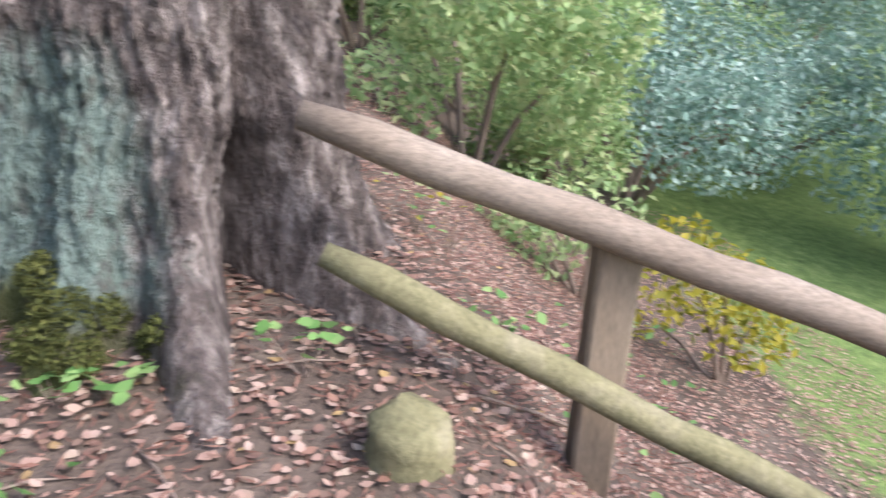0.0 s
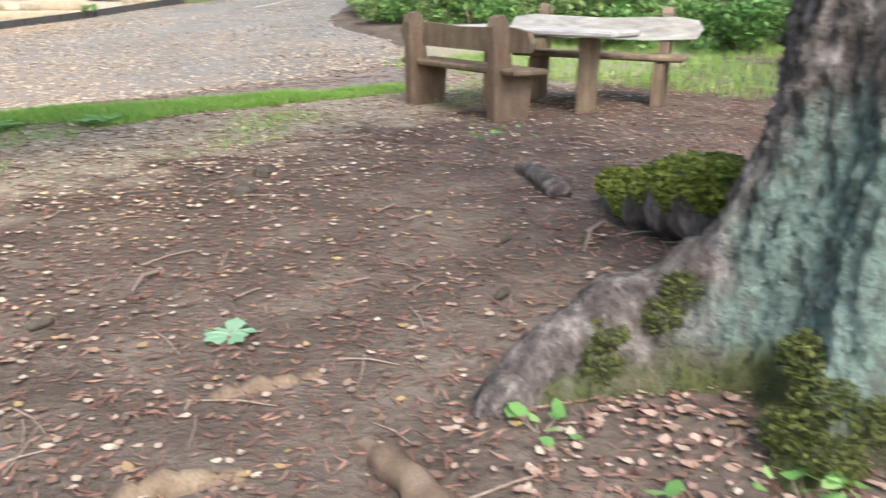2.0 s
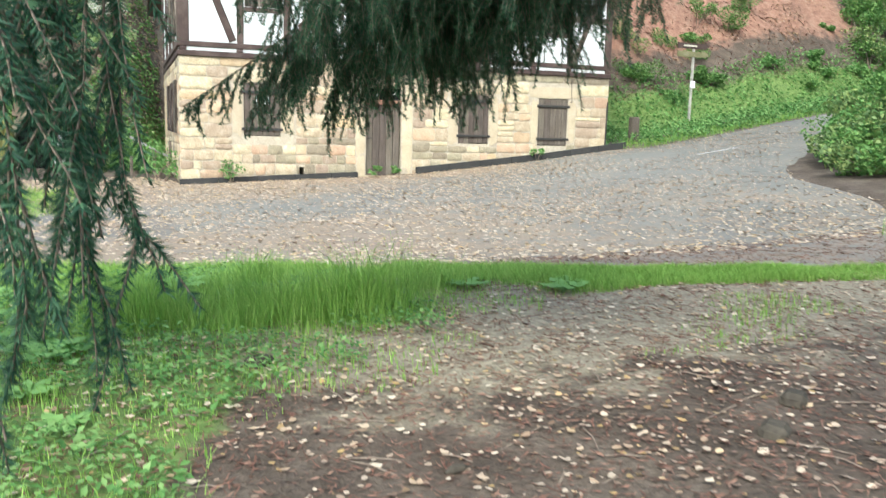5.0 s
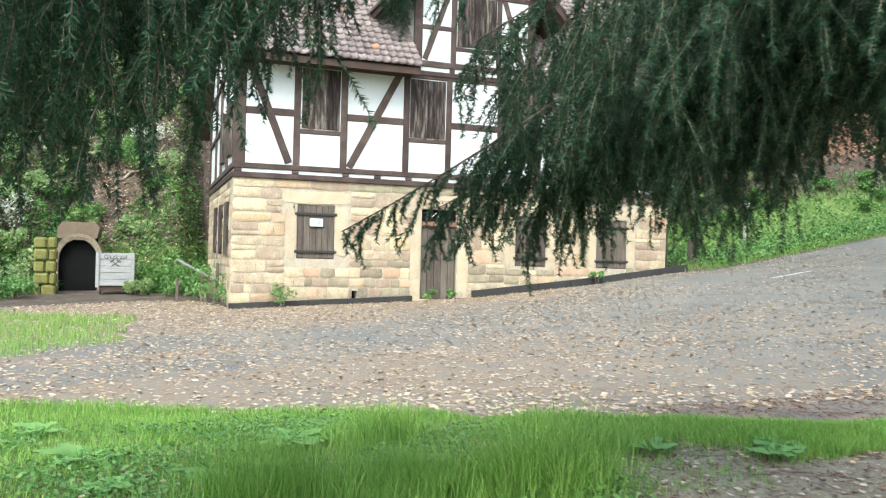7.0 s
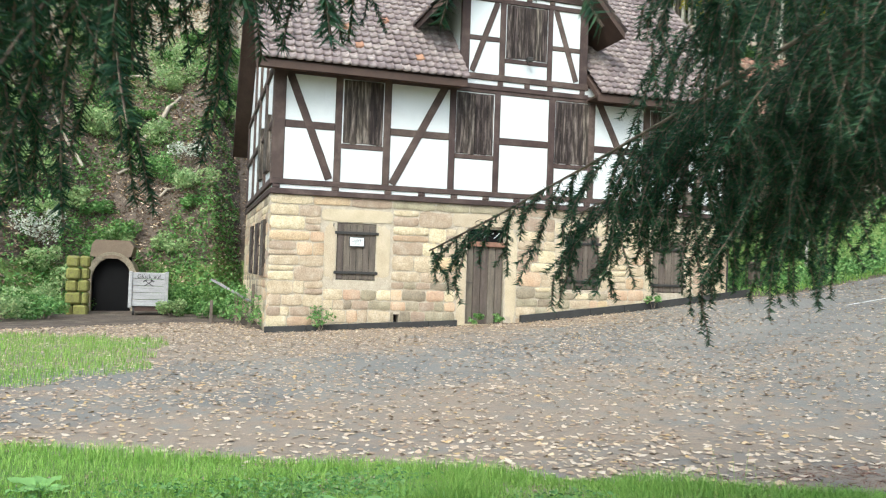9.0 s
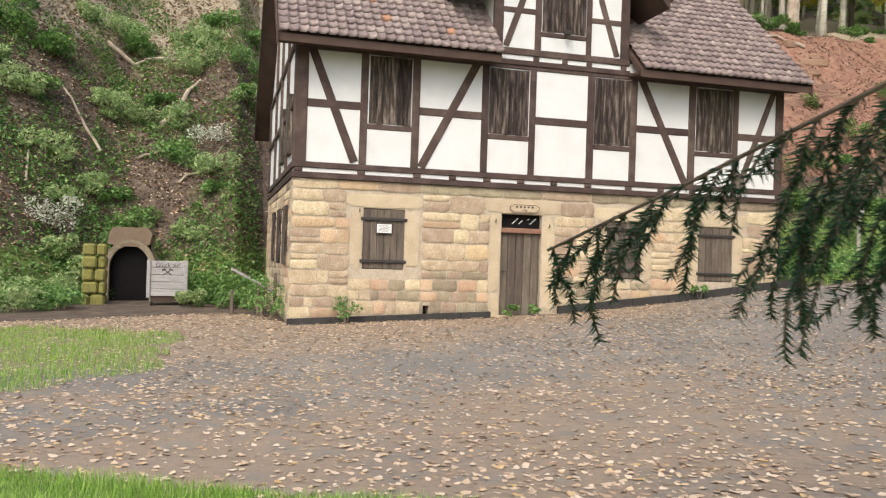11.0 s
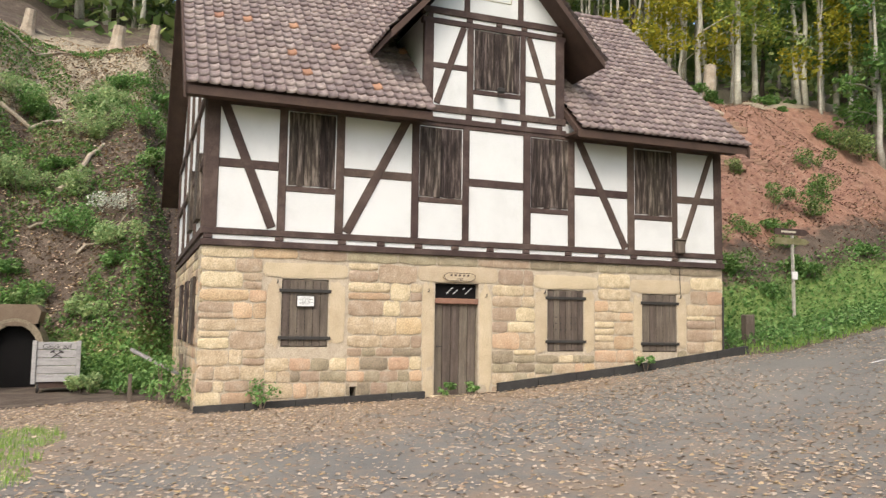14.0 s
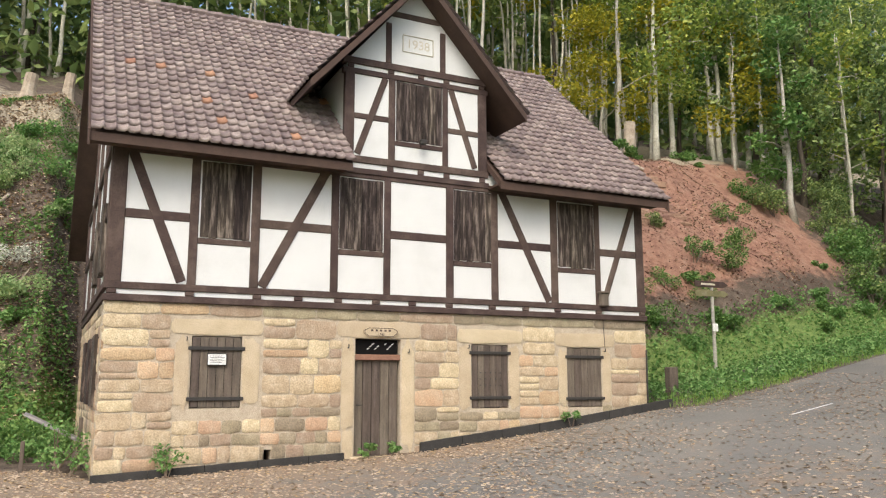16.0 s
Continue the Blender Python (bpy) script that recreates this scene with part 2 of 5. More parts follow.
L_bush_pale = leafmat("pale_bush_leaves", [(.22, .34, .13), (.34, .46, .2), (.5, .54, .27)], .5)
L_blue = leafmat("bluish_leaves", [(.14, .24, .18), (.26, .38, .3), (.4, .5, .42)], .35)
L_beech = leafmat("beech_leaves", [(.13, .21, .05), (.25, .34, .07), (.46, .48, .1)], .45)
L_yellow = leafmat("yellowing_leaves", [(.16, .18, .02), (.33, .31, .03), (.45, .38, .04)], .5)
L_wood = leafmat("woodland_leaves", [(.085, .14, .05), (.18, .255, .085), (.33, .39, .13)], .35)
L_litter = leafmat("fallen_leaves", [(.12, .075, .055), (.2, .13, .095), (.32, .235, .17), (.46, .37, .28), (.18, .11, .075), (.16, .1, .07), (.42, .29, .12)], .1, .7)
L_roadleaf = leafmat("pale_fallen_leaves", [(.26, .17, .11), (.42, .3, .2), (.55, .43, .31), (.62, .51, .39), (.5, .33, .14)], .1, .7)
L_needle = leafmat("brown_needle_litter", [(.1, .05, .035), (.17, .085, .06), (.26, .15, .105)], .05, .8)
L_bank = leafmat("dark_fallen_leaves", [(.12, .07, .052), (.2, .12, .09), (.32, .21, .16), (.4, .29, .225), (.24, .13, .09)], .08, .75)
L_burdock = leafmat("broad_pale_leaves", [(.15, .3, .07), (.24, .42, .12), (.36, .5, .2)], .35)
L_maple = leafmat("green_maple_leaf", [(.2, .33, .2), (.24, .38, .24)], .3)
L_white = leafmat("white_blossom", [(.5, .52, .42), (.65, .65, .55)], .4)


# ---- lie of the land ----
RX = (-40, -14, -10.2, -6.2, -5.2, -4.95, 7.9, 8.6, 12.2, 18, 40)
RN = (-1.5, 0.0, 1.5, 3.4, 2.0, -0.03, -0.03, -0.9, -0.36, 0.9, 4)
SX = (-40, -14, -8, -6.5, -5, -4, -3, -2, -1, 0, 1.2, 2.4, 3.6, 5, 6, 7, 12.8, 20, 40)
SY = (-8.6, -9.8, -11.4, -12.2, -13.2, -14.2, -15.4, -16.1, -16.5, -16.8, -16.7, -15.6, -13.9, -12.4, -9.7, -8.3, -4.2, -2.8, -1)
# inner edge of the green strip towards the bare soil
IX = (-12, -9, -6.1, -5.6, -4.3, -3.6, -2.8, -1.2, 1)
IY = (-24, -22.5, -19.0, -17.7, -17.0, -16.85, -16.7, -16.6, -16.5)


def sm(a, b, v):
    k = np.clip((v - a) / (b - a), 0, 1)
    return k * k * (3 - 2 * k)


def wob(x, y, s):
    return (np.sin(x * 1.3 * s + 1.7 * np.sin(y * .9 * s)) + np.sin(y * 1.7 * s + 1.3 * np.sin(x * 1.1 * s + 2)) + .6 * np.sin((x + y) * 2.9 * s + 1)) / 2.6


def hill_foot(x):
    return np.interp(x, (-60, -16, -12, -10.2, -7.5, -6, -4.9, 7.8, 9.2, 12, 20, 40, 60), (0, 3.0, 6.4, 8.3, 8.3, 7.5, 9.8, 9.8, 4.0, 2.9, 4.2, 8, 11))


def land(x, y):
    """The height of the ground."""
    x, y = np.asarray(x, float), np.asarray(y, float)
    far = np.interp(x, (-60, -12, -5, 0, 1.5, 5, 8, 12, 18, 30, 80), (-.5, -.42, -.3, -.07, .02, .4, .8, 1.4, 2.3, 3.8, 8))
    near = np.interp(x, (-20, -9, -5, -2.3, 0, 5, 9, 20, 60), (-.3, -.1, .01, .14, .19, .38, .9, 2.2, 5))
    z = far + (near - far) * sm(-11.5, -16.5, y)
    z = z + .16 * np.exp(-((x + 3.4) ** 2 + (y + 22.6) ** 2) / 2.2)
    z = z + .025 * wob(x, y, 1.1) * sm(-13, -16, y) + .012 * wob(x, y, 4.1) * sm(-13, -16, y)
    drop = .85 * np.maximum(0, -(y + 23.75) + .1 * (x + 4.2)) * sm(-5.5, -4.0, x)
    z = z - 2.2 * np.tanh(drop / 2.2) * sm(-22.5, -24.5, y)
    d = np.maximum(0, y - hill_foot(x))
    top = np.interp(x, (-20, -5, 6, 12, 30), (14, 14, 12, 9.6, 9.5))
    rise = np.where(d < top, d * .98, top * .98 + (d - top) * .42)
    rise = rise * (1 - np.exp(-d * 1.2)) + .35 * wob(x, y, .55) * sm(.5, 3, d) + .14 * wob(x, y, 1.9) * sm(.5, 3, d)
    east = np.maximum(0, np.minimum(x - np.interp(y, (-40, -22, -14, -11, -8, -4, 0), (16, 14, 8, 7, 8.5, 14.5, 40)), 30))
    return z + np.minimum(rise, 60) + .25 * east * sm(2, -3, y)


def grid_axis(a, b, step, reach):
    inner = np.arange(a, b + step / 2, step)
    out = np.cumsum(step * 1.35 ** np.arange(1, 40))
    return np.concatenate([(a - out[out < reach])[::-1], inner, b + out[out < reach]])


gx, gy = grid_axis(-16, 24, .24, 900), grid_axis(-29, 24, .24, 900)
X, Y = np.meshgrid(gx, gy)
Z = land(X, Y)
road_n, road_s = np.interp(X, RX, RN), np.interp(X, SX, SY)
on_road = (Y < road_n - .1) & (Y > road_s + .1) & (X > -30) & (X < 40)
Z = Z - .05 * on_road
idx = np.arange(X.size).reshape(X.shape)
quads = np.stack([idx[:-1, :-1], idx[:-1, 1:], idx[1:, 1:], idx[1:, :-1]], -1).reshape(-1, 4)
ground_me = fastmesh("ground", np.stack([X, Y, Z], -1).reshape(-1, 3), quads, True)
d = Y - hill_foot(X)
inner_e = np.interp(X, IX, IY)
strip = sm(-.5, .6, Y - inner_e) * sm(.4, -.2, Y - road_s) * sm(0, -1.5, X)
green = np.maximum.reduce([strip * 1.2, sm(-1.2, .8, Y - inner_e) * sm(-11, -13, Y) * sm(-24, -20, Y) * .6 * sm(-2, -4, X), sm(.2, -1.0, np.abs(d - 1.0) - 1.2) * .9 * (Y > -2), sm(9, 11, X) * sm(-8, -12, Y), sm(25.8, 28, -Y) * 1.1,
                            .22 * sm(2, 6, d) + .3 * wob(X, Y, .5) * sm(1, 3, d)])
rock = sm(2.2, 4.0, d) * sm(11.2, 9.4, d) * sm(8.2, 10.5, X) * sm(30, 25, X)
# pale: felled ground and leaf-strewn soil; on the left hill also painted sunlight
pale = np.maximum(sm(9.6, 10.8, d) * sm(22, 16, d), 1.0 * sm(-12, -14, Y) * sm(-19.8, -16.8, Y) * sm(-6.5, -4.5, X))
for nm, arr in (("green", green - rock), ("rock", rock), ("pale", pale)):
    ground_me.attributes.new(nm, "FLOAT", "POINT").data.foreach_set("value", arr.astype(np.float32).ravel())
ground = tagged(part("ground", ground_me, M_ground), "forest ground of brown soil, litter, grass and red earth", "ground", kind="structure")

# the paved forecourt and the road that climbs away from it
us, vs_ = np.arange(-30, 40.01, .3), np.linspace(0, 1, 60)
RXX = np.repeat(us[:, None], 60, 1)
RYY = np.interp(us, SX, SY)[:, None] * (1 - vs_) + np.interp(us, RX, RN)[:, None] * vs_
idx = np.arange(RXX.size).reshape(RXX.shape)
rq = np.stack([idx[:-1, :-1], idx[1:, :-1], idx[1:, 1:], idx[:-1, 1:]], -1).reshape(-1, 4)
edge = np.minimum(vs_, 1 - vs_)[None, :] * np.ones_like(RXX)
RZZ = land(RXX, RYY) + .006 - .05 * (edge < .001)
road_me = fastmesh("road", np.stack([RXX, RYY, RZZ], -1).reshape(-1, 3), rq, True)
track = np.abs(RYY - np.interp(RXX, (-14, -4, 2, 8), (-8, -6.2, -4.6, -4.5))) - 1.0
lit = .4 + .45 * sm(.9, 0, RYY * -1 - 1.2) * sm(5, 2, RXX) + .4 * sm(2, -3, RXX) * sm(.4, 1.4, np.abs(RYY + 6.8 - .35 * RXX)) * .55 - .5 * sm(4, 9, RXX) - .25 * sm(.6, -.4, track)
road_me.attributes.new("litter", "FLOAT", "POINT").data.foreach_set("value", lit.astype(np.float32).ravel())
tagged(part("road", road_me, M_road), "grey worn asphalt forecourt and lane strewn with leaves", "road", kind="structure")


def leaves(name, c, size, material, parent=None, label="", flat=0.0, aspect=.55, jitter=.35, fold=.25):
    """A mesh of many small folded leaves at the points c. flat: 1 lays them level."""
    c = np.asarray(c, float)
    n = len(c)
    nrm = rng.normal(size=(n, 3))
    nrm[:, 2] = np.abs(nrm[:, 2]) + .3
    nrm = nrm * (1 - flat) + np.array([0, 0, 1.0]) * flat * 2
    nrm /= np.linalg.norm(nrm, axis=1)[:, None]
    a = np.cross(nrm, rng.normal(size=(n, 3)))
    a /= np.linalg.norm(a, axis=1)[:, None] + 1e-9
    b = np.cross(nrm, a)
    s = (size * (1 + jitter * rng.uniform(-1, 1, n)))[:, None]
    lift = nrm * s * fold
    if flat > .5:
        h = s * aspect * .5
        up = nrm * s
        v = np.stack([c - a * s * .5 + up * .12 * rng.uniform(0, 1, (n, 1)), c - a * s * .2 + b * h, c + a * s * .2 + b * h * .8 + up * .1 * rng.uniform(0, 1, (n, 1)), c + a * s * .55 + up * .1, c + a * s * .15 - b * h, c - a * s * .25 - b * h * .8 + up * .12 * rng.uniform(0, 1, (n, 1))], 1).reshape(-1, 3)
        k = np.arange(n)[:, None] * 6
        f = np.concatenate([k + [0, 1, 5], k + [1, 4, 5], k + [1, 2, 4], k + [2, 3, 4]], 0)
    else:
        v = np.stack([c - a * s * .5, c + b * s * aspect * .5 + lift * .5, c + a * s * .5, c - b * s * aspect * .5 + lift * .5], 1).reshape(-1, 3)
        k = np.arange(n)[:, None] * 4
        f = np.concatenate([k + [0, 1, 2], k + [0, 2, 3]], 0)
    return part(name, fastmesh(name, v, f), material, parent, label)


def clumps(n, centers, radii):
    """n points in uneven round clumps."""
    centers, radii = np.asarray(centers, float), np.asarray(radii, float)
    k = rng.choice(len(centers), n, p=radii ** 2 / (radii ** 2).sum())
    p = rng.normal(size=(n, 3))
    p /= np.linalg.norm(p, axis=1)[:, None]
    r = radii[k] * rng.uniform(.35, 1.05, n) ** .6
    return centers[k] + p * r[:, None] * np.array([1, 1, .8])


def blades(name, x, y, h, w, material, label, category, lean=.5):
    n = len(x)
    z = land(x, y)
    a = rng.uniform(0, 6.283, n)
    hh = h * rng.uniform(.45, 1.3, n) * (1 + .55 * wob(x, y, 2.7))
    t = np.stack([np.cos(a), np.sin(a), 0 * a], 1) * (w / 2)
    ln_ = np.stack([np.cos(a + 1.6), np.sin(a + 1.6), 0 * a], 1) * (hh * rng.uniform(.1, lean, n))[:, None]
    base = np.stack([x, y, z - .01], 1)
    mid = base + ln_ * .35 + np.stack([0 * a, 0 * a, hh * .6], 1)
    tip = base + ln_ + np.stack([0 * a, 0 * a, hh], 1)
    v = np.stack([base - t, base + t, mid + t * .7, mid - t * .7, tip], 1).reshape(-1, 3)
    k = np.arange(n)[:, None] * 5
    f = np.concatenate([k + [0, 1, 2], k + [0, 2, 3], k + [3, 2, 4]], 0)
    return tagged(part(name, fastmesh(name, v, f), material), label, category, kind="stuff")

# ---- the half-timbered house ----
house = thing("house", "old half-timbered house with a sandstone ground floor and tiled roof", "house")
HX0, HX1, HD = -4.93, 7.74, 9.8
EAVE_Y, EAVE_Z, RIDGE_Y, RIDGE_Z = -.7, 6.0, 4.9, 11.15
SLOPE = (RIDGE_Z - EAVE_Z) / (RIDGE_Y - EAVE_Y)
AX, AZ, DS = 1.35, 10.6, 1.1  # the dormer's apex and slope


def main_z(y):
    return EAVE_Z + (y - EAVE_Y) * SLOPE


# openings of the ground floor: x0, x1, z0, z1
OPEN = {"window_left": (-3.32, -2.36, .98, 2.36), "door": (0.0, 1.03, -.06, 2.38), "window_mid": (2.76, 3.71, .89, 2.31), "window_right": (5.34, 6.34, .88, 2.28), "vent": (-1.86, -1.72, -.06, .17)}
wall = Build()
xs = sorted({HX0, HX1, *(v for o in OPEN.values() for v in o[:2])})
zs = sorted({-.6, 2.97, *(v for o in OPEN.values() for v in o[2:])})
for x0, x1 in zip(xs, xs[1:]):
    run = None
    for z0, z1 in zip(zs, zs[1:]):
        cx, cz = (x0 + x1) / 2, (z0 + z1) / 2
        if not any(o[0] < cx < o[1] and o[2] < cz < o[3] for o in OPEN.values()):
            wall.add([(x0, .02, z0), (x1, .02, z0), (x1, .5, z0), (x0, .5, z0), (x0, .02, z1), (x1, .02, z1), (x1, .5, z1), (x0, .5, z1)], [(0, 1, 5, 4), (1, 2, 6, 5), (2, 3, 7, 6), (3, 0, 4, 7), (4, 5, 6, 7), (3, 2, 1, 0)])
wall_me = wall.mesh("stone_wall")
bm = bmesh.new()
bm.from_mesh(wall_me)
bmesh.ops.remove_doubles(bm, verts=bm.verts, dist=.001)
bm.to_mesh(wall_me)
bm.free()
stone_wall = part("stone_wall", wall_me, M_mortar, house, "sandstone rubble wall with lime joints")
back = Build().box(HX0 + .02, HX0 + .5, .5, HD, -.6, 2.97).box(HX1 - .5, HX1 - .02, .5, HD, -.6, 2.97).box(HX0 + .5, HX1 - .5, HD - .5, HD - .02, -.6, 2.97).box(HX0 + .5, HX1 - .5, .6, HD - .5, 2.6, 2.9)
part("side_walls", back, M_mortar, house)
for nm, bx in (("plaster_infill", (HX0 + .04, HX1 - .04, .0, .3, 2.975, 6.25)), ("side_infill", (HX0 + .04, HX0 + .3, .3, HD - .1, 2.975, 6.25)), ("side_infill", (HX1 - .3, HX1 - .04, .3, HD - .1, 2.975, 6.25)), ("rear_infill", (HX0 + .3, HX1 - .3, HD - .3, HD - .1, 2.975, 6.0))):
    part(nm, Build().box(*bx), M_plaster, house, "white limewashed panels")
for gx_ in (HX0 + .04, HX1 - .3):
    part("gable_infill", Build().add([(gx_ + dx, y, z) for dx in (0, .26) for y, z in ((.1, 6.25), (HD - .1, 6.25), (RIDGE_Y, RIDGE_Z - .25))], [(0, 1, 2), (3, 5, 4), (0, 3, 4, 1), (1, 4, 5, 2), (2, 5, 3, 0)]), M_plaster, house)
dorm = Build()
dorm.prism([(-.31, 6.25), (3.14, 6.25), (3.14, 8.5), (AX + .12, AZ - .3), (AX - .12, AZ - .3), (-.31, 8.5)], .0, .2)
for dx_ in (-.31, 2.95):
    part("dormer_cheek", Build().box(dx_, dx_ + .19, .2, 4.0, 6.2, 8.45), M_plaster, house)
part("dormer_wall", dorm, M_plaster, house)


def unit_block(seed, rough=.07):
    """A rough-faced block of unit size with rounded arrises; its face looks to -y."""
    r = random.Random(seed)
    vs, fs = [], []
    n, m = 5, 4
    for j in range(m):
        for i in range(n):
            u, w = i / (n - 1), j / (m - 1)
            rim = i in (0, n - 1) or j in (0, m - 1)
            corner = i in (0, n - 1) and j in (0, m - 1)
            x = u - .5 + (0 if i in (0, n - 1) else r.uniform(-.05, .05))
            z = w - .5 + (r.uniform(-.075, .05) * (1 if w > .5 else -1) if rim else r.uniform(-.05, .05))
            if corner:
                x, z = x * .94, z * .9
            vs.append((x, (.25 if corner else .08 if rim else r.uniform(-.22, .06)) * 1.0, z))
    for i, (x, y, z) in enumerate(list(vs)):
        vs.append((x, 1.6, z))
    fs += [(j * n + i, j * n + i + 1, (j + 1) * n + i + 1, (j + 1) * n + i) for j in range(m - 1) for i in range(n - 1)]
    ring = [i for i in range(n)] + [j * n + n - 1 for j in range(1, m)] + [(m - 1) * n + i for i in range(n - 2, -1, -1)] + [j * n for j in range(m - 2, 0, -1)]
    fs += [(ring[k], ring[k] + n * m, ring[(k + 1) % len(ring)] + n * m, ring[(k + 1) % len(ring)]) for k in range(len(ring))]
    return Build().add(vs, fs).mesh("stone", True)


STONES = {}
for key, ma in (("plain", M_stone), ("red", M_stone_red), ("dark", M_stone_dark), ("ochre", M_stone_ochre), ("dressed", M_dressed)):
    STONES[key] = []
    for k in range(5):
        me = unit_block(k + 31 * len(STONES))
        me.materials.append(ma)
        STONES[key].append(me)
JAMB = [(-3.62, -3.34, .98, 2.36), (-2.34, -2.0, .98, 2.36), (-3.72, -1.95, 2.385, 2.7), (-.3, -.02, .5, 2.38), (-.26, -.02, -.1, .5), (1.05, 1.36, .05, 2.38), (-.42, 1.5, 2.4, 2.76), (2.44, 2.74, .9, 2.31), (3.73, 4.0, .9, 2.31), (2.4, 4.1, 2.33, 2.66), (5.08, 5.32, .9, 2.28), (6.36, 6.62, .9, 2.28), (5.0, 6.75, 2.3, 2.64)]
BLOCK = list(OPEN.values()) + JAMB
rs = random.Random(4)


def stone(x0, x1, z0, z1, kind, depth=.035, side=False, y0=0.0):
    me = rs.choice(STONES[kind])
    g = .009
    w, h = x1 - x0 - 2 * g, z1 - z0 - 2 * g
    if w < .05 or h < .04:
        return
    tilt = 0 if kind == "dressed" else rs.uniform(-.035, .035) if z0 < .8 else rs.uniform(-.012, .012)
    m = Matrix.LocRotScale(((x0 + x1) / 2, y0, (z0 + z1) / 2), Euler((0, tilt, 0)), (w, depth, h))
    if side:
        m = Matrix.Translation((HX0, 0, 0)) @ Matrix.Rotation(radians(-90), 4, "Z") @ Matrix.LocRotScale((-(x0 + x1) / 2, y0, (z0 + z1) / 2), Euler((0, 0, 0)), (w, depth, h))
    part("stone", me, None, stone_wall, m=m)


for j in JAMB:
    stone(*j, "dressed", .02)


def free_runs(x0, x1, z0, z1):
    runs = [(x0, x1)]
    for o in BLOCK:
        if o[2] < z1 - .03 and o[3] > z0 + .03:
            runs = [r for a, b in runs for r in ((a, min(b, o[0])), (max(a, o[1]), b)) if r[1] - r[0] > .07]
    return runs


def courses(x0, x1, side=False):
    """Courses of uneven height, broken at every opening."""
    cuts = [x0, -3.62, -1.95, -.28, 1.36, 2.44, 4.0, 5.08, 6.62, x1] if not side else [x0, 2.6, 5.1, 7.4, x1]
    for n_, (p0, p1) in enumerate(zip(cuts, cuts[1:])):
        z = -.35
        while z < 2.7:
            h = rs.uniform(.14, .34) if z < .8 else rs.uniform(.22, .4)
            z1 = 2.74 if 2.74 - z - h < .14 else z + h
            for a, b in (free_runs(p0, p1, z, z1) if not side else [(p0, p1)]):
                x = a
                while x < b - .02:
                    w = rs.uniform(.2, .62) if z < .8 else rs.uniform(.35, 1.05)
                    e = b if b - x - w < .2 else x + w
                    p = rs.random()
                    low = z < .8 and x > -3.2
                    kind = "dark" if (low and p < .4) else "red" if p > .9 else "ochre" if p > .8 else "plain"
                    if z1 - z > .3 and rs.random() < .2:
                        zm = z + (z1 - z) * rs.uniform(.35, .65)
                        stone(x, e, z, zm, kind, rs.uniform(.02, .06), side)
                        stone(x, e, zm, z1, "plain", rs.uniform(.02, .06), side)
                    else:
                        stone(x, e, z, z1, kind, rs.uniform(.02, .06), side)
                    x = e
            z = z1
    x = x0
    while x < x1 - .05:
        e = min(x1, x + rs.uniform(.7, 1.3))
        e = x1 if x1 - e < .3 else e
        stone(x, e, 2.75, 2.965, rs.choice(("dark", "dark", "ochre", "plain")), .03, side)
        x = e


courses(HX0, HX1)
courses(.0, 9.75, True)

# timber frame
def beam(x0, x1, z0, z1, y0=-.025, y1=.12, name="beam"):
    return part(name, Build().box(x0, x1, y0, y1, z0, z1, .012), M_timber, house)


def brace(x0, z0, x1, z1, w=.19, y0=-.022):
    dx, dz = x1 - x0, z1 - z0
    L = math.hypot(dx, dz)
    m = Matrix.Translation(((x0 + x1) / 2, 0, (z0 + z1) / 2)) @ Matrix.Rotation(-math.atan2(dz, dx), 4, "Y")
    part("brace", Build().box(-L / 2, L / 2, y0, .1, -w / 2, w / 2, .01, m), M_timber, house)


POSTS = [(-4.93, -4.66), (-3.48, -3.31), (-2.28, -2.1), (-.6, -.43), (.6, .76), (2.11, 2.3), (3.28, 3.46), (4.92, 5.12), (6.22, 6.38), (7.5, 7.74)]
for a, b in POSTS:
    beam(a, b, 3.33, 6.0, -.028, name="post")
beam(HX0 - .03, HX1 + .03, 2.97, 3.105, -.06)
beam(HX0 - .02, HX1 + .02, 3.2, 3.335, -.035)
beam(HX0, HX1, 5.84, 6.02, -.024)
for k, x in enumerate((-4.9, -3.5, -2.2, -1.35, -.5, .35, 1.2, 2.1, 3.2, 4.1, 5.0, 6.2, 7.55)):
    beam(x, x + .17, 3.11, 3.195, -.05, name="joist_end")
for a, b in ((-4.66, -3.48), (-2.1, -.6), (.76, 2.11), (3.46, 4.92), (6.38, 7.5)):
    beam(a, b, 4.56, 4.74, -.018, name="rail")
for a, b, z in ((-3.31, -2.28, 4.17), (-.43, .6, 4.15), (2.3, 3.28, 4.08), (5.12, 6.22, 4.1)):
    beam(a, b, z - .02, z + .1, -.018, name="sill_rail")
brace(-4.6, 5.9, -3.58, 3.38)
brace(-.72, 5.9, -2.03, 3.36)
brace(3.56, 5.9, 4.86, 3.36)
brace(7.44, 5.9, 6.45, 3.36, .16)
for y in (.0, 2.2, 4.4, 6.6, 9.5):
    part("post", Build().box(HX0 - .025, HX0 + .1, y, y + .2, 3.33, 6.0 + min(max(0, min(y + .4, 9.6 - y)), 4.8) * .9), M_timber, house)
for z in (2.97, 3.2, 4.6, 6.0):
    part("beam", Build().box(HX0 - .03, HX0 + .1, .13, 9.75, z, z + .14), M_timber, house)
    part("beam", Build().box(HX1 - .1, HX1 + .03, .13, 9.75, z, z + .14), M_timber, house)
for y, z in ((1.0, 3.6), (3.2, 3.6), (1.0, 1.0), (3.0, 1.0), (5.2, 1.0)):
    part("side_shutter", Build().box(HX0 - .06, HX0 + .05, y, y + .9, z, z + 1.4), M_shutter, house, "closed side shutter")

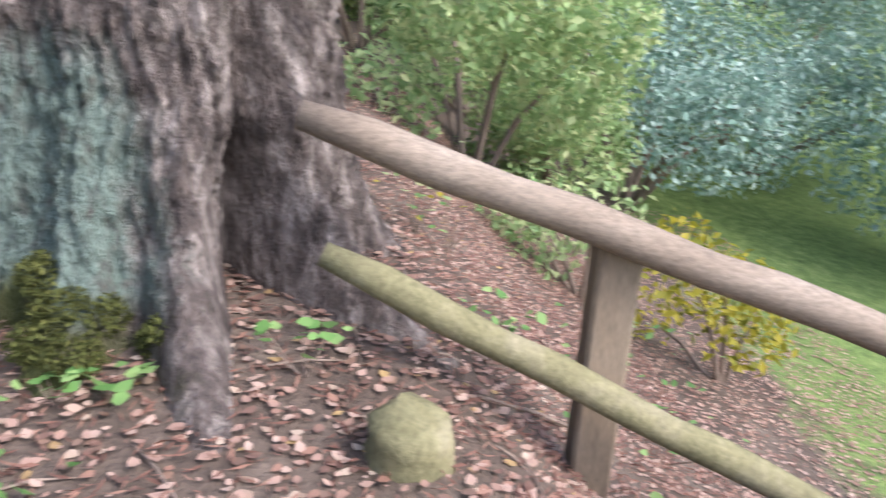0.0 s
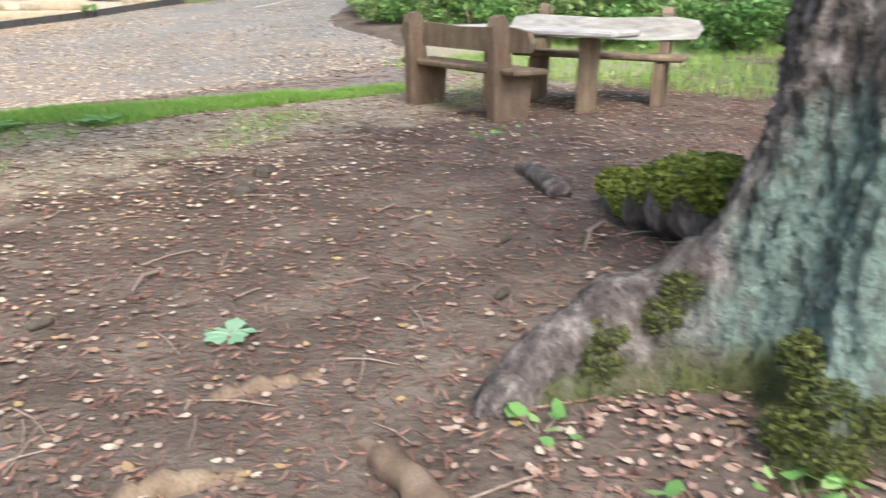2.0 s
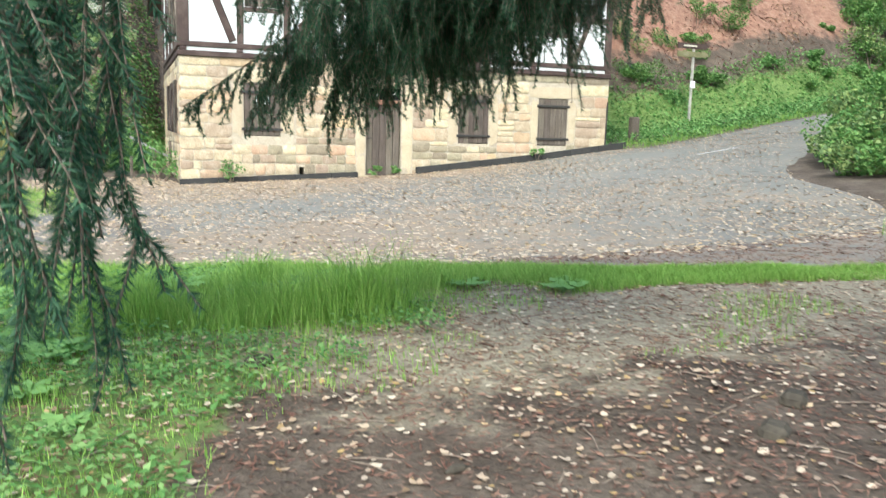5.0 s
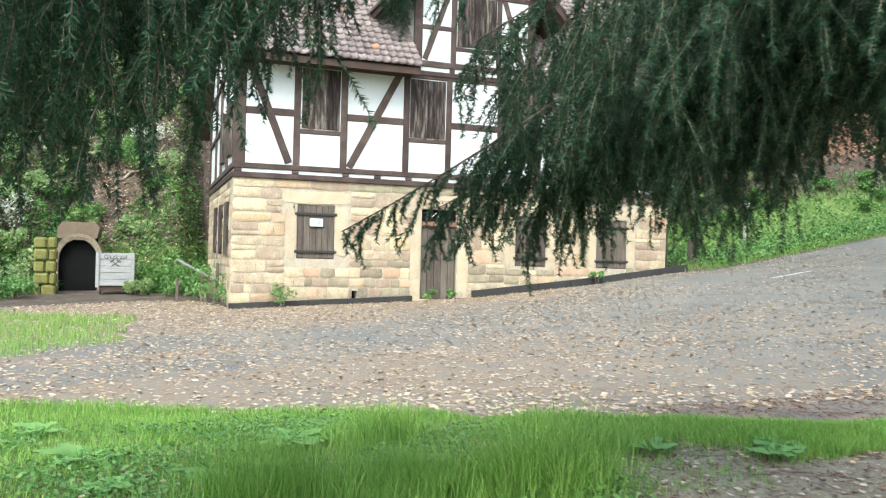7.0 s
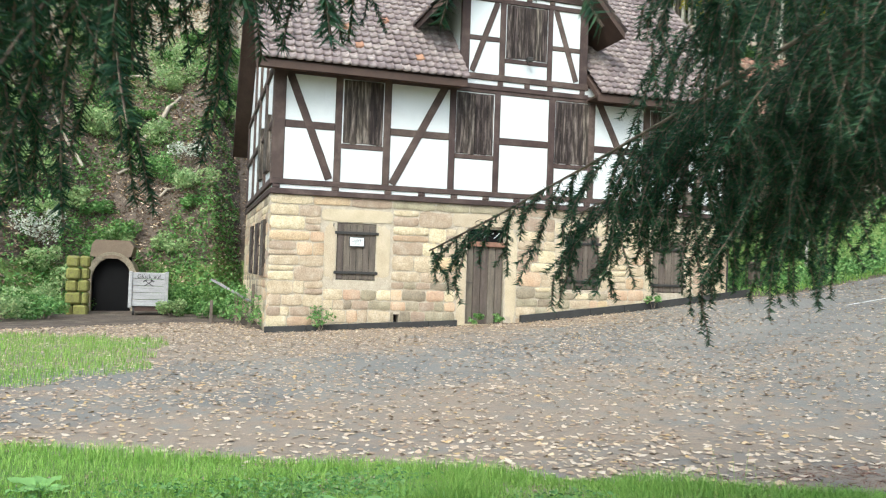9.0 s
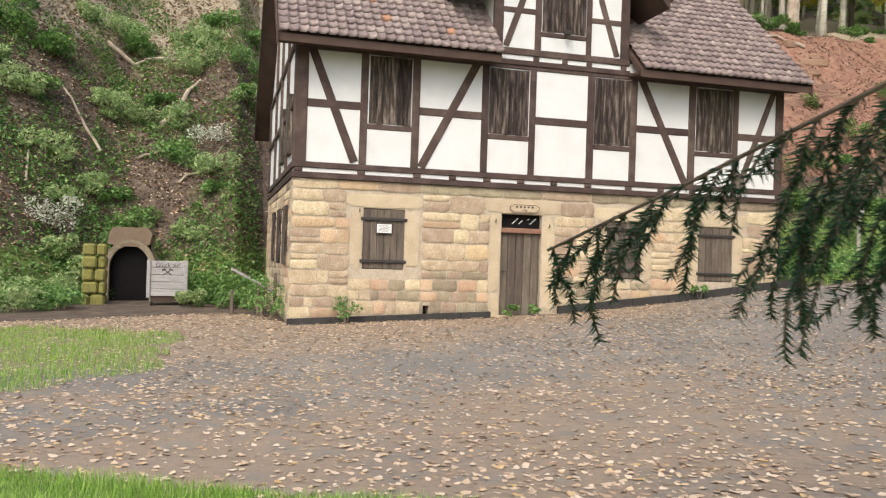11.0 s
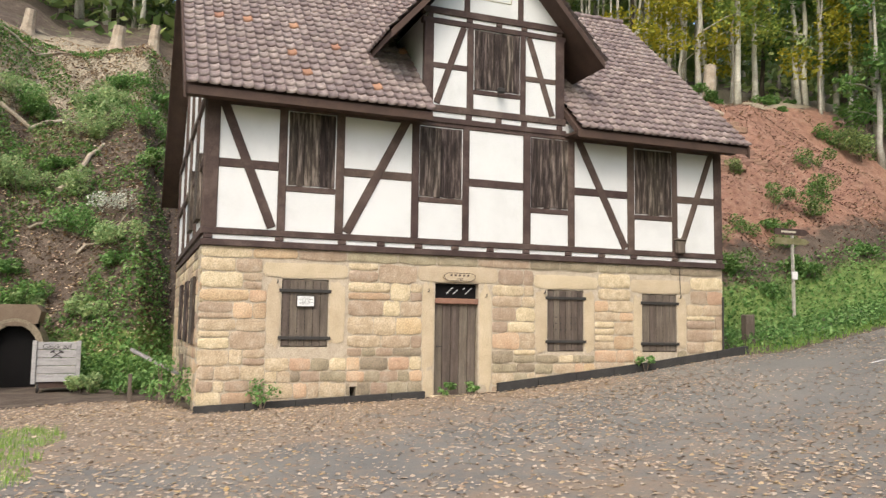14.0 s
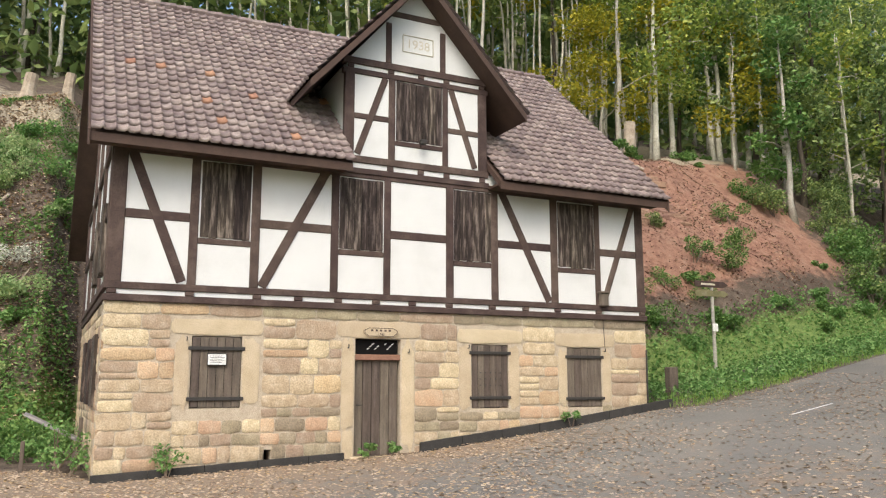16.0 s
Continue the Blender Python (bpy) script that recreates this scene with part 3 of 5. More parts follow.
# dormer frame
for a, b in ((-.35, -.13), (.68, .84), (2.02, 2.16), (2.95, 3.18)):
    beam(a, b, 6.33, 8.3, -.028, name="post")
for z0, z1, y in ((5.93, 6.06, -.05), (6.18, 6.34, -.035), (8.2, 8.33, -.03), (8.42, 8.58, -.04)):
    beam(-.4, 3.22, z0, z1, y)
for x in (-.3, .66, 1.4, 2.05, 2.98):
    beam(x, x + .15, 6.06, 6.18, -.03, name="joist_end")
    beam(x, x + .15, 8.33, 8.42, -.03, name="joist_end")
beam(-.13, .68, 7.18, 7.31, -.018, name="rail")
beam(2.16, 2.95, 7.14, 7.27, -.018, name="rail")
beam(.84, 2.02, 6.68, 6.79, -.018, name="sill_rail")
brace(.6, 8.2, -.05, 6.38, .15)
brace(2.24, 8.2, 2.86, 6.38, .15)
for a, b in ((.6, .74), (1.96, 2.1)):
    beam(a, b, 8.58, AZ - .3 - DS * abs((a + b) / 2 - AX), -.025, name="post")
beam(.74, 1.96, 9.72, 9.86, -.02, name="collar")


# shutters of upright boards with worn gaps
def shutter(x0, x1, z0, z1, y=.02, straps=(), ma=None, boards=6, label="closed shutter of dark weathered boards"):
    root = new("shutter")
    root.parent = house
    root["label"] = label
    w = (x1 - x0) / boards
    # added black sheet: gives the gaps between boards their shade by colour
    part("backing", Build().box(x0 + .01, x1 - .01, y - .013, y + .02, z0 + .02, z1 - .02, .002), M_dark, root)
    for k in range(boards):
        part("plank", Build().box(x0 + k * w + .004, x0 + (k + 1) * w - .004, y - .022 - rs.uniform(0, .008), y + .03, z0 + rs.uniform(0, .02), z1 - rs.uniform(0, .012), .005), ma or M_shutter, root)
    for z in straps:
        part("strap", Build().box(x0 - .07, x1 + .07, y - .065, y - .031, z - .035, z + .035, .006), M_iron, root, "dark iron-bound batten")
    return root


shutter(-3.28, -2.3, 4.27, 5.83, .01)
shutter(-.42, .58, 4.25, 5.82, .01)
shutter(2.31, 3.28, 4.18, 5.83, .01, label="closed shutter of grey rotting boards")
shutter(5.14, 6.21, 4.2, 5.82, .01)
shutter(.86, 2.01, 6.8, 8.19, .01, boards=7)
w1 = shutter(-3.31, -2.37, .99, 2.35, .05, (2.12, 1.16), M_plank, 6, "closed shutter of brown boards with a paper notice")
w2 = shutter(2.77, 3.7, .9, 2.3, .05, (2.12, 1.12), M_plank, 6)
w3 = shutter(5.35, 6.33, .89, 2.27, .05, (2.06, 1.08), M_plank, 5, "closed shutter of dark boards without a notice")
for k in range(15):
    part("knob", Build().tube([(2.98 + .13 * (k % 5), .03, 1.4 + .14 * (k // 5)), (2.98 + .13 * (k % 5), .0, 1.4 + .14 * (k // 5))], [.018, .012], 6), M_iron, w2)
notice = thing("notice", "small white paper notice in a dark frame on the shutter", "notice")
part("frame", Build().box(-3.03, -2.65, -.03, -.008, 1.79, 2.03, .006), M_iron, notice)
part("sheet", Build().box(-3.01, -2.67, -.034, -.031, 1.81, 2.01, .001), M_white, notice)
for k in range(5):
    part("text_line", Build().box(-2.97, -2.75 + .05 * (k % 2), -.037, -.0345, 1.85 + .03 * k, 1.858 + .03 * k, .001), M_print, notice)

# door with its fanlight and stone surround
door = new("door")
door.parent = house
door["label"] = "closed door of old upright brown boards"
for k in range(5):
    part("plank", Build().box(.02 + k * .197, .205 + k * .197, .12 - rs.uniform(0, .01), .17, -.04, 1.93, .006), M_plank, door)
part("lintel_bar", Build().box(.0, 1.03, .03, .2, 1.93, 2.05, .01), mat("reddish_bar", [(.2, .1, .07), (.28, .16, .11)], 4, 40), door, "reddish wooden transom bar")
part("fanlight", Build().box(.02, 1.01, .14, .17, 2.05, 2.37), M_dark, door, "dark fanlight pane")
for k in range(9):
    x, z = .3 + .055 * k + .12 * (k > 4), 2.16 + .05 * ((k * 7) % 3)
    part("lattice", Build().tube([(x, .13, z), (x + .05, .13, z + .03)], [.012, .012], 5), M_white, door)
part("handle", Build().tube([(.08, .1, 1.0), (.08, .05, 1.0), (.18, .05, 1.0)], [.012, .012, .01], 6), M_iron, door, "iron latch")
part("threshold", Build().box(-.1, 1.15, -.08, .3, -.18, -.045, .02), M_dressed, house)
# sheet across the house whose black colour stands for the unlit rooms
inner = Build().box(HX0 + .55, HX1 - .55, .42, .48, -.5, 2.6)
part("inner_screen", inner, M_dark, house, "near-black screen standing for the unlit interior")
plaque = Build()
plaque.prism([(.17, 2.5), (.27, 2.42), (.85, 2.42), (.95, 2.5), (.95, 2.56), (.85, 2.62), (.27, 2.62), (.17, 2.56)], -.03, .0)
part("plaque", plaque, M_dressed, house, "stone name plaque over the door")


def lettering(name, text, size, m, material, parent, label=""):
    cu = bpy.data.curves.new(name, "FONT")
    cu.body, cu.size, cu.align_x, cu.align_y, cu.extrude = text, size, "CENTER", "CENTER", .002
    tmp = bpy.data.objects.new(name, cu)
    scene.collection.objects.link(tmp)
    me = bpy.data.meshes.new_from_object(tmp.evaluated_get(bpy.context.evaluated_depsgraph_get()))
    bpy.data.objects.remove(tmp)
    return part(name, me, material, parent, label, m)


face = Matrix.Rotation(radians(90), 4, "X")
rim_ = Build()
oct_ = [(.19, 2.505), (.28, 2.435), (.84, 2.435), (.93, 2.505), (.93, 2.555), (.84, 2.605), (.28, 2.605), (.19, 2.555)]
for k in range(8):
    (xa, za), (xb, zb) = oct_[k], oct_[(k + 1) % 8]
    rim_.tube([(xa, -.032, za), (xb, -.032, zb)], [.006, .006], 4)
part("plaque_rim", rim_, M_timber, house)
lettering("plaque_year", "1785", .075, Matrix.Translation((.56, -.032, 2.47)) @ face, M_timber, house)
for k in range(5):
    part("plaque_mark", Build().box(.33 + .1 * k, .38 + .1 * k, -.034, -.031, 2.535, 2.575, .001), M_timber, house)
yr = Build()
for a, b in (((1.02, 8.93), (1.78, 8.93)), ((1.78, 8.93), (1.78, 9.33)), ((1.78, 9.33), (1.02, 9.33)), ((1.02, 9.33), (1.02, 8.93))):
    yr.tube([(a[0], -.006, a[1]), (b[0], -.006, b[1])], [.014, .014], 4)
M_faint = mat("faded_ochre", [(.5, .46, .36), (.58, .54, .44)], 5, 60)
part("year_frame", yr, M_faint, house)
lettering("year", "1938", .3, Matrix.Translation((1.4, -.006, 9.13)) @ face, M_faint, house, "faded painted year")
part("wall_box", Build().box(6.28, 6.5, -.16, -.03, 3.3, 3.62, .015).box(6.25, 6.53, -.19, -.02, 3.62, 3.66, .01), M_plank, house, "small wooden box on the timber")
part("cable", Build().tube([(6.39, -.05, 3.3), (6.4, -.03, 2.9), (6.43, -.03, 2.3)], [.008, .008, .008], 5), M_iron, house)
part("down_rod", Build().tube([(7.66, -.07, .85), (7.68, -.07, 2.25)], [.022, .022], 6), M_iron, house, "rusty iron rod")
lamp = thing("floodlight", "small dark floodlight under the dormer window", "lamp")
part("bracket", Build().tube([(1.45, 0, 6.72), (1.45, -.14, 6.76)], [.012, .012], 5), M_iron, lamp)
part("head", Build().box(1.37, 1.53, -.24, -.13, 6.73, 6.84, .015), M_iron, lamp)
for x, z in ((-3.42, 2.27), (-.17, 2.18), (1.2, 2.1), (2.66, 2.22), (6.42, 2.2)):
    part("hinge_pin", Build().tube([(x, .01, z), (x, -.06, z), (x, -.06, z + .07)], [.013] * 3, 5), M_iron, house)

# tarred kerb at the foot of the wall
kerb = thing("kerb", "low dark tarred kerb along the house wall", "kerb", kind="structure")
kx = [-4.97, -4.0, -3.0, -2.0, -1.0, -.25]
for a, b in list(zip(kx, kx[1:])) + list(zip(np.linspace(1.45, 8.4, 8)[:-1], np.linspace(1.45, 8.4, 8)[1:])):
    za, zb = float(land(a, -.15)), float(land(b, -.15))
    hh = .14 if a < 1 else .19
    y0, y1 = -.16, -.05
    part("kerb_stone", Build().add([(a + .006, y0, za - .2), (b - .006, y0, zb - .2), (b - .006, y1, zb - .2), (a + .006, y1, za - .2), (a + .006, y0 + .02, za + hh), (b - .006, y0 + .02, zb + hh), (b - .006, y1, zb + hh), (a + .006, y1, za + hh)], [(0, 1, 5, 4), (1, 2, 6, 5), (2, 3, 7, 6), (3, 0, 4, 7), (4, 5, 6, 7), (3, 2, 1, 0)]), M_kerb, kerb)

# roof: boards, then tiles
roof = part("roof", Build().add([(x, y, z + dz) for dz in (-.03, -.2) for x in (-5.38, -.36) for y, z in ((EAVE_Y + .05, EAVE_Z), (RIDGE_Y, RIDGE_Z - .05))], [(0, 2, 3, 1), (4, 5, 7, 6), (0, 4, 6, 2), (0, 1, 5, 4), (2, 6, 7, 3), (1, 3, 7, 5)]), M_fascia, house, "steep roof of brown clay tiles")
rb = Build().add([(x, y, z + dz) for dz in (-.03, -.2) for x in (3.19, 8.05) for y, z in ((EAVE_Y + .05, EAVE_Z), (RIDGE_Y, RIDGE_Z - .05))], [(0, 2, 3, 1), (4, 5, 7, 6), (0, 4, 6, 2), (0, 1, 5, 4), (2, 6, 7, 3), (1, 3, 7, 5)])
rb.add([(x, y, z + dz) for dz in (-.03, -.2) for x in (-.36, 3.19) for y, z in ((2.2, main_z(2.2)), (RIDGE_Y, RIDGE_Z - .05))], [(0, 2, 3, 1), (4, 5, 7, 6), (0, 4, 6, 2), (0, 1, 5, 4), (2, 6, 7, 3), (1, 3, 7, 5)])
rb.add([(x, y, z + dz) for dz in (0, -.2) for x in (-5.38, 8.05) for y, z in ((10.8, 5.3), (RIDGE_Y, RIDGE_Z - .02))], [(0, 2, 3, 1), (4, 5, 7, 6), (0, 4, 6, 2), (0, 1, 5, 4), (2, 6, 7, 3), (1, 3, 7, 5)])
part("roof_deck", rb, M_fascia, house)
for a, b in ((-5.38, -.36), (3.19, 8.05)):
    part("eaves_board", Build().box(a, b, EAVE_Y + .06, EAVE_Y + .1, EAVE_Z - .15, EAVE_Z - .02).box(a, b, EAVE_Y + .1, -.03, EAVE_Z - .1, EAVE_Z - .04), M_fascia, house)
for x in (-5.42, 8.03):
    part("verge_board", Build().add([(x + dx, y, z + dz) for dx in (0, .04) for dz in (-.3, 0) for y, z in ((EAVE_Y, EAVE_Z), (RIDGE_Y, RIDGE_Z), (10.8, 5.3))], [(0, 1, 4, 3), (1, 2, 5, 4), (6, 9, 10, 7), (7, 10, 11, 8), (0, 6, 7, 1), (1, 7, 8, 2), (3, 4, 10, 9), (4, 5, 11, 10), (0, 3, 9, 6), (2, 8, 11, 5)]), M_fascia, house)
dv = Build()
for sx in (-1, 1):
    for y0, y1 in ((-.55, -.5), (-.5, 4.6)):
        pts = []
        for y in (y0, y1):
            for o, dz in ((0, 0), (2.62, 0), (2.62, -.17), (0, -.17)):
                pts.append((AX + sx * o, y, AZ - DS * o + dz + (.0 if y0 > -.52 else -.02)))
        dv.add(pts, [(0, 1, 2, 3), (7, 6, 5, 4), (0, 4, 5, 1), (1, 5, 6, 2), (2, 6, 7, 3), (3, 7, 4, 0)])
part("dormer_roof", dv, M_fascia, house, "gabled dormer roof")


def tile_mesh():
    """One interlocking clay tile: a low trough and a roll, with a thick lower edge."""
    w, L, th = .235, .36, .022
    prof = [(0, .02), (.03, .002), (.1, 0), (.16, .01), (.19, .035), (.215, .04), (.235, .022)]
    vs = []
    for v in (0, L):
        vs += [(x, v, z + (.058 if v == 0 else 0)) for x, z in prof]
    vs += [(x, 0, z + .058 - th * 2.2) for x, z in prof]
    n = len(prof)
    fs = [(i, i + 1, n + i + 1, n + i) for i in range(n - 1)] + [(2 * n + i, 2 * n + i + 1, i + 1, i) for i in range(n - 1)]
    return np.array(vs), fs


TV, TF = tile_mesh()
tile_me = Build().add(TV, TF).mesh("roof_tile", True)
tile_me.materials.append(M_tile)
tile_orange = Build().add(TV, TF).mesh("roof_tile", True)
tile_orange.materials.append(mat("newer_clay_tile", [(.3, .15, .09), (.36, .2, .13)], 2, 40, .75, .3, .005, rand=.2))
ang = math.atan(SLOPE)
rest = Build()
count = 0
for r in range(25):
    s = r * .3
    for c in range(64):
        x = -5.38 + c * .21
        y, z = EAVE_Y + s * math.cos(ang), EAVE_Z + s * math.sin(ang)
        if x > 7.9 or (-.5 < x < 3.16 and z < AZ - DS * abs(x - AX)) or (-1.2 < x < 3.9 and z < AZ - DS * abs(x - AX) - .2 and y > .9 and z > 8.0):
            continue
        m = Matrix.Translation((x, y, z)) @ Matrix.Rotation(ang + rs.uniform(-.02, .02), 4, "X") @ Matrix.Rotation(rs.uniform(-.012, .012), 4, "Z")
        if r < 12 and -5.4 < x < -.2 and count < 300:
            part("roof_tile", tile_orange if rs.random() < .025 else tile_me, None, roof, m=m)
            count += 1
        else:
            rest.add([m @ Vector(p) for p in TV], TF)
for sx in (-1, 1):
    for r in range(12):
        for c in range(23):
            o = 2.66 - r * .3 * math.cos(math.atan(DS))
            y = -.55 + c * .21
            if o < .05 or AZ - DS * o < main_z(y) - .1:
                continue
            base = Matrix.Translation((AX + sx * o, y + (.22 if sx > 0 else 0), AZ - DS * o + .02)) @ Matrix(((0, -sx, 0, 0), (sx * -1 if sx > 0 else 1, 0, 0, 0), (0, 0, 1, 0), (0, 0, 0, 1))) @ Matrix.Rotation(math.atan(DS), 4, "X")
            rest.add([base @ Vector(p) for p in TV], TF)
me = bpy.data.meshes.new("roof_tiles")
me.from_pydata(rest.v, [], rest.f)
for p in me.polygons:
    p.use_smooth = True
tagged(part("roof_tiles", me, M_tile_i, roof, "rows of brown clay tiles"), kind="stuff")
rt = Build()
for k in range(34):
    rt.tube([(-5.38 + k * .395, RIDGE_Y, RIDGE_Z + .01), (-4.97 + k * .395, RIDGE_Y, RIDGE_Z + .03)], [.11, .125], 8)
part("ridge_tiles", rt, M_tile_i, roof)
rt = Build()
for k in range(12):
    rt.tube([(AX, -.57 + k * .35, AZ + .01), (AX, -.2 + k * .35, AZ + .03)], [.1, .115], 8)
part("dormer_ridge_tiles", rt, M_tile_i, roof)

# ---- the big spruce ----
TX, TY = -3.57, -22.85
spruce = thing("spruce_tree", "huge old spruce with flaring mossy roots and drooping dark branches", "tree")
th = np.linspace(0, 2 * np.pi, 260, endpoint=False)
zz = np.concatenate([np.linspace(-.5, 1.7, 120), np.linspace(1.75, 14, 26)])
TH, ZZ = np.meshgrid(th, zz)
lobe = np.zeros_like(TH)
for a, wd, amp in ((137, 11, 1.0), (168, 26, .3), (176, 10, .3), (199, 8, .78), (239, 12, .62), (66, 20, .7), (290, 18, .4), (330, 25, .6), (20, 22, .5)):
    da = np.abs((np.degrees(TH + .05 * np.sin(ZZ * 4)) - a + 180) % 360 - 180)
    lobe += amp * np.exp(-(da / wd) ** 2)
hol = np.exp(-(((np.degrees(TH) - 219 + 180) % 360 - 180) / 8.5) ** 2)
up = np.maximum(ZZ, 0)
flare = np.exp(-np.maximum(ZZ - .05, 0) / .3)
R = .51 - .014 * np.maximum(ZZ - 1, 0) + .1 * np.exp(-up / .8) + lobe * flare * .8 + lobe * .1 * np.exp(-up / 1.6) - .16 * hol * np.exp(-up / 1.6) - .22 * hol * sm(.8, .5, ZZ)
flake = np.sin(TH * 43 + 2.5 * np.sin(ZZ * 7 + TH * 3)) * np.sin(ZZ * 31 + 3 * np.sin(TH * 19))
R += .02 * np.sin(TH * 17 + 2 * np.sin(ZZ * 1.6)) * np.exp(-up / 6) + .013 * np.sign(flake) * np.abs(flake) ** .5 + .012 * np.sin(TH * 61 + ZZ * 9 + 2 * np.sin(ZZ * 13)) + .007 * rng.normal(size=R.shape)
V = np.stack([TX + R * np.cos(TH), TY + R * np.sin(TH), ZZ], -1).reshape(-1, 3)
idx = np.arange(TH.size).reshape(TH.shape)
nx = np.roll(idx, -1, 1)
tme = fastmesh("trunk", V, np.stack([idx[:-1], nx[:-1], nx[1:], idx[1:]], -1).reshape(-1, 4), True)
deg = np.degrees(TH)
lich = sm(1.35, .7, ZZ) * sm(.1, .35, ZZ) * np.exp(-((deg - 165) / 30) ** 2) * .85
moss = np.maximum(sm(.5, .15, ZZ) * np.exp(-((deg - 160) / 34) ** 2) * .8, sm(.8, .2, ZZ) * np.exp(-((deg - 75) / 45) ** 2) * 1.2)
for nm, arr in (("lichen", lich), ("moss", moss)):
    tme.attributes.new(nm, "FLOAT", "POINT").data.foreach_set("value", arr.astype(np.float32).ravel())
part("trunk", tme, M_bark, spruce, "rough grey bark with lichen and moss")


def root(pts, r0, r1, ma=M_bark):
    n = 14
    P = [Vector(p) for p in pts]
    out = []
    for k in range(n + 1):
        t = k / n * (len(P) - 1)
        i = min(int(t), len(P) - 2)
        q = P[i].lerp(P[i + 1], t - i)
        q.z = float(land(q.x, q.y)) + q.z + .015 * math.sin(k * 2.1)
        out.append(q)
    part("root", Build().tube(out, [(r0 + (r1 - r0) * k / n) * (1 + .12 * math.sin(k * 1.7)) for k in range(n + 1)], 10), ma, spruce, smooth=True)


root([(-4.0, -22.35, .2), (-4.25, -22.05, .12), (-4.45, -21.95, .05), (-4.66, -21.93, -.03)], .15, .08)
root([(-3.2, -22.0, .2), (-2.95, -21.6, .12), (-2.5, -21.1, -.02)], .2, .08)
root([(-2.6, -20.85, .03), (-2.3, -20.5, .05), (-2.05, -20.2, .0)], .07, .045)
root([(-4.95, -21.7, -.05), (-5.02, -21.88, .02), (-5.1, -22.1, .03), (-5.2, -22.35, -.05)], .045, .05, M_bench)
root([(-5.6, -21.4, -.05), (-5.45, -21.47, .01), (-5.25, -21.57, -.04)], .045, .04, M_bench)
root([(-5.15, -21.1, -.04), (-4.95, -21.22, .0), (-4.75, -21.32, -.04)], .035, .04, M_bench)
mp_ = clumps(16000, [(-3.0, -21.65, .42), (-2.85, -21.45, .33), (-3.2, -21.85, .5), (-2.6, -21.2, .3), (-3.3, -22.0, .55)], [.16, .16, .17, .12, .15])
leaves("moss_cushion", mp_, .024, M_moss, spruce, "bright green moss", jitter=.6)
mc = []
for a, z in ((137, .42), (138, .34), (136, .27), (139, .2), (134, .16), (166, .36), (172, .3), (178, .26), (170, .22), (176, .19), (191, .26), (189, .2)):
    i, j = int(np.argmin(np.abs(zz - z))), int(np.argmin(np.abs(np.degrees(th) - a)))
    mc.append((TX + (R[i, j] - .02) * math.cos(radians(a)), TY + (R[i, j] - .02) * math.sin(radians(a)), z))
mp_ = clumps(11000, mc, [.075] * 5 + [.085] * 5 + [.055] * 2)
leaves("root_moss", mp_, .016, M_moss_dark, spruce, "olive moss on the roots", jitter=.6)


# drooping limbs with needle-covered twigs
def bez(a, b, c, t):
    return a * (1 - t) ** 2 + b * 2 * t * (1 - t) + c * t * t


twig_v, twig_f = [], []
needle_c, needle_d = [], []
ltube = []
rl = random.Random(11)


def limb(tip, mid, z0, twigs, drop, r=.045, start=.62):
    a, b, c = Vector((TX + (tip[0] - TX) * .08, TY + (tip[1] - TY) * .08, z0)), Vector(mid), Vector(tip)
    pts = [bez(a, b, c, k / 16) for k in range(17)]
    part("limb", Build().tube(pts, [r * (1 - k / 16) ** 1.3 + .003 for k in range(17)], 6), M_twig, spruce)
    for k in range(twigs):
        t = start + (1 - start) * (k + rl.random()) / twigs
        p = bez(a, b, c, t)
        along = (bez(a, b, c, min(1, t + .02)) - bez(a, b, c, t - .02)).normalized()
        side = along.cross(Vector((0, 0, 1))).normalized() * rl.choice((-1, 1))
        L = drop * rl.uniform(.45, 1.1) * (1 - .45 * max(0, t - .7) / .3)
        d = (side * rl.uniform(.3, .9) + along * rl.uniform(.3, .9) + Vector((0, 0, -rl.uniform(.25, 1.15)))).normalized()
        spray(p, d, L, 2)


def spray(p, d, L, depth):
    n = max(3, int(L / .05))
    q = p.copy()
    line = [q.copy()]
    for k in range(n):
        d = (d + Vector((rl.uniform(-.12, .12), rl.uniform(-.12, .12), -.11))).normalized()
        q = q + d * (L / n)
        line.append(q.copy())
        if depth > 1 and rl.random() < .8:
            e = (d + Vector((rl.uniform(-.8, .8), rl.uniform(-.8, .8), rl.uniform(-.5, .1)))).normalized()
            spray(q, e, L * rl.uniform(.25, .45), depth - 1)
    ltube.append(line)
    for k in range(n):
        m = int(30 * (L / n) / .05)
        for _ in range(m):
            f = rl.random()
            needle_c.append(line[k].lerp(line[k + 1], f))
            needle_d.append((line[k + 1] - line[k]).normalized())


BOUGHS = [((-5.78, -16.52, 1.42), 4.3, 75, .34), ((-5.35, -16.75, 1.55), 4.5, 100, .62), ((-4.85, -16.9, 1.66), 4.6, 100, .7), ((-4.3, -16.8, 1.95), 4.7, 80, .7), ((-3.6, -17.0, 2.5), 4.9, 60, .6),
          ((-6.3, -16.7, 2.25), 5.0, 70, .42), ((-6.7, -17.0, 2.1), 5.0, 80, .5), ((-7.1, -17.2, 1.85), 4.9, 90, .75), ((-7.5, -17.3, 1.75), 4.8, 90, .8), ((-8.0, -17.6, 1.7), 4.7, 80, .8), ((-8.6, -17.9, 1.75), 4.7, 70, .8), ((-7.3, -16.9, 2.3), 5.2, 90, .8), ((-7.8, -17.0, 2.3), 5.2, 90, .8), ((-6.9, -16.7, 2.5), 5.3, 90, .6), ((-5.2, -17.0, 1.8), 4.8, 110, .75), ((-4.7, -17.0, 1.95), 4.9, 70, .75), ((-5.0, -16.8, 2.2), 5.0, 70, .8)]
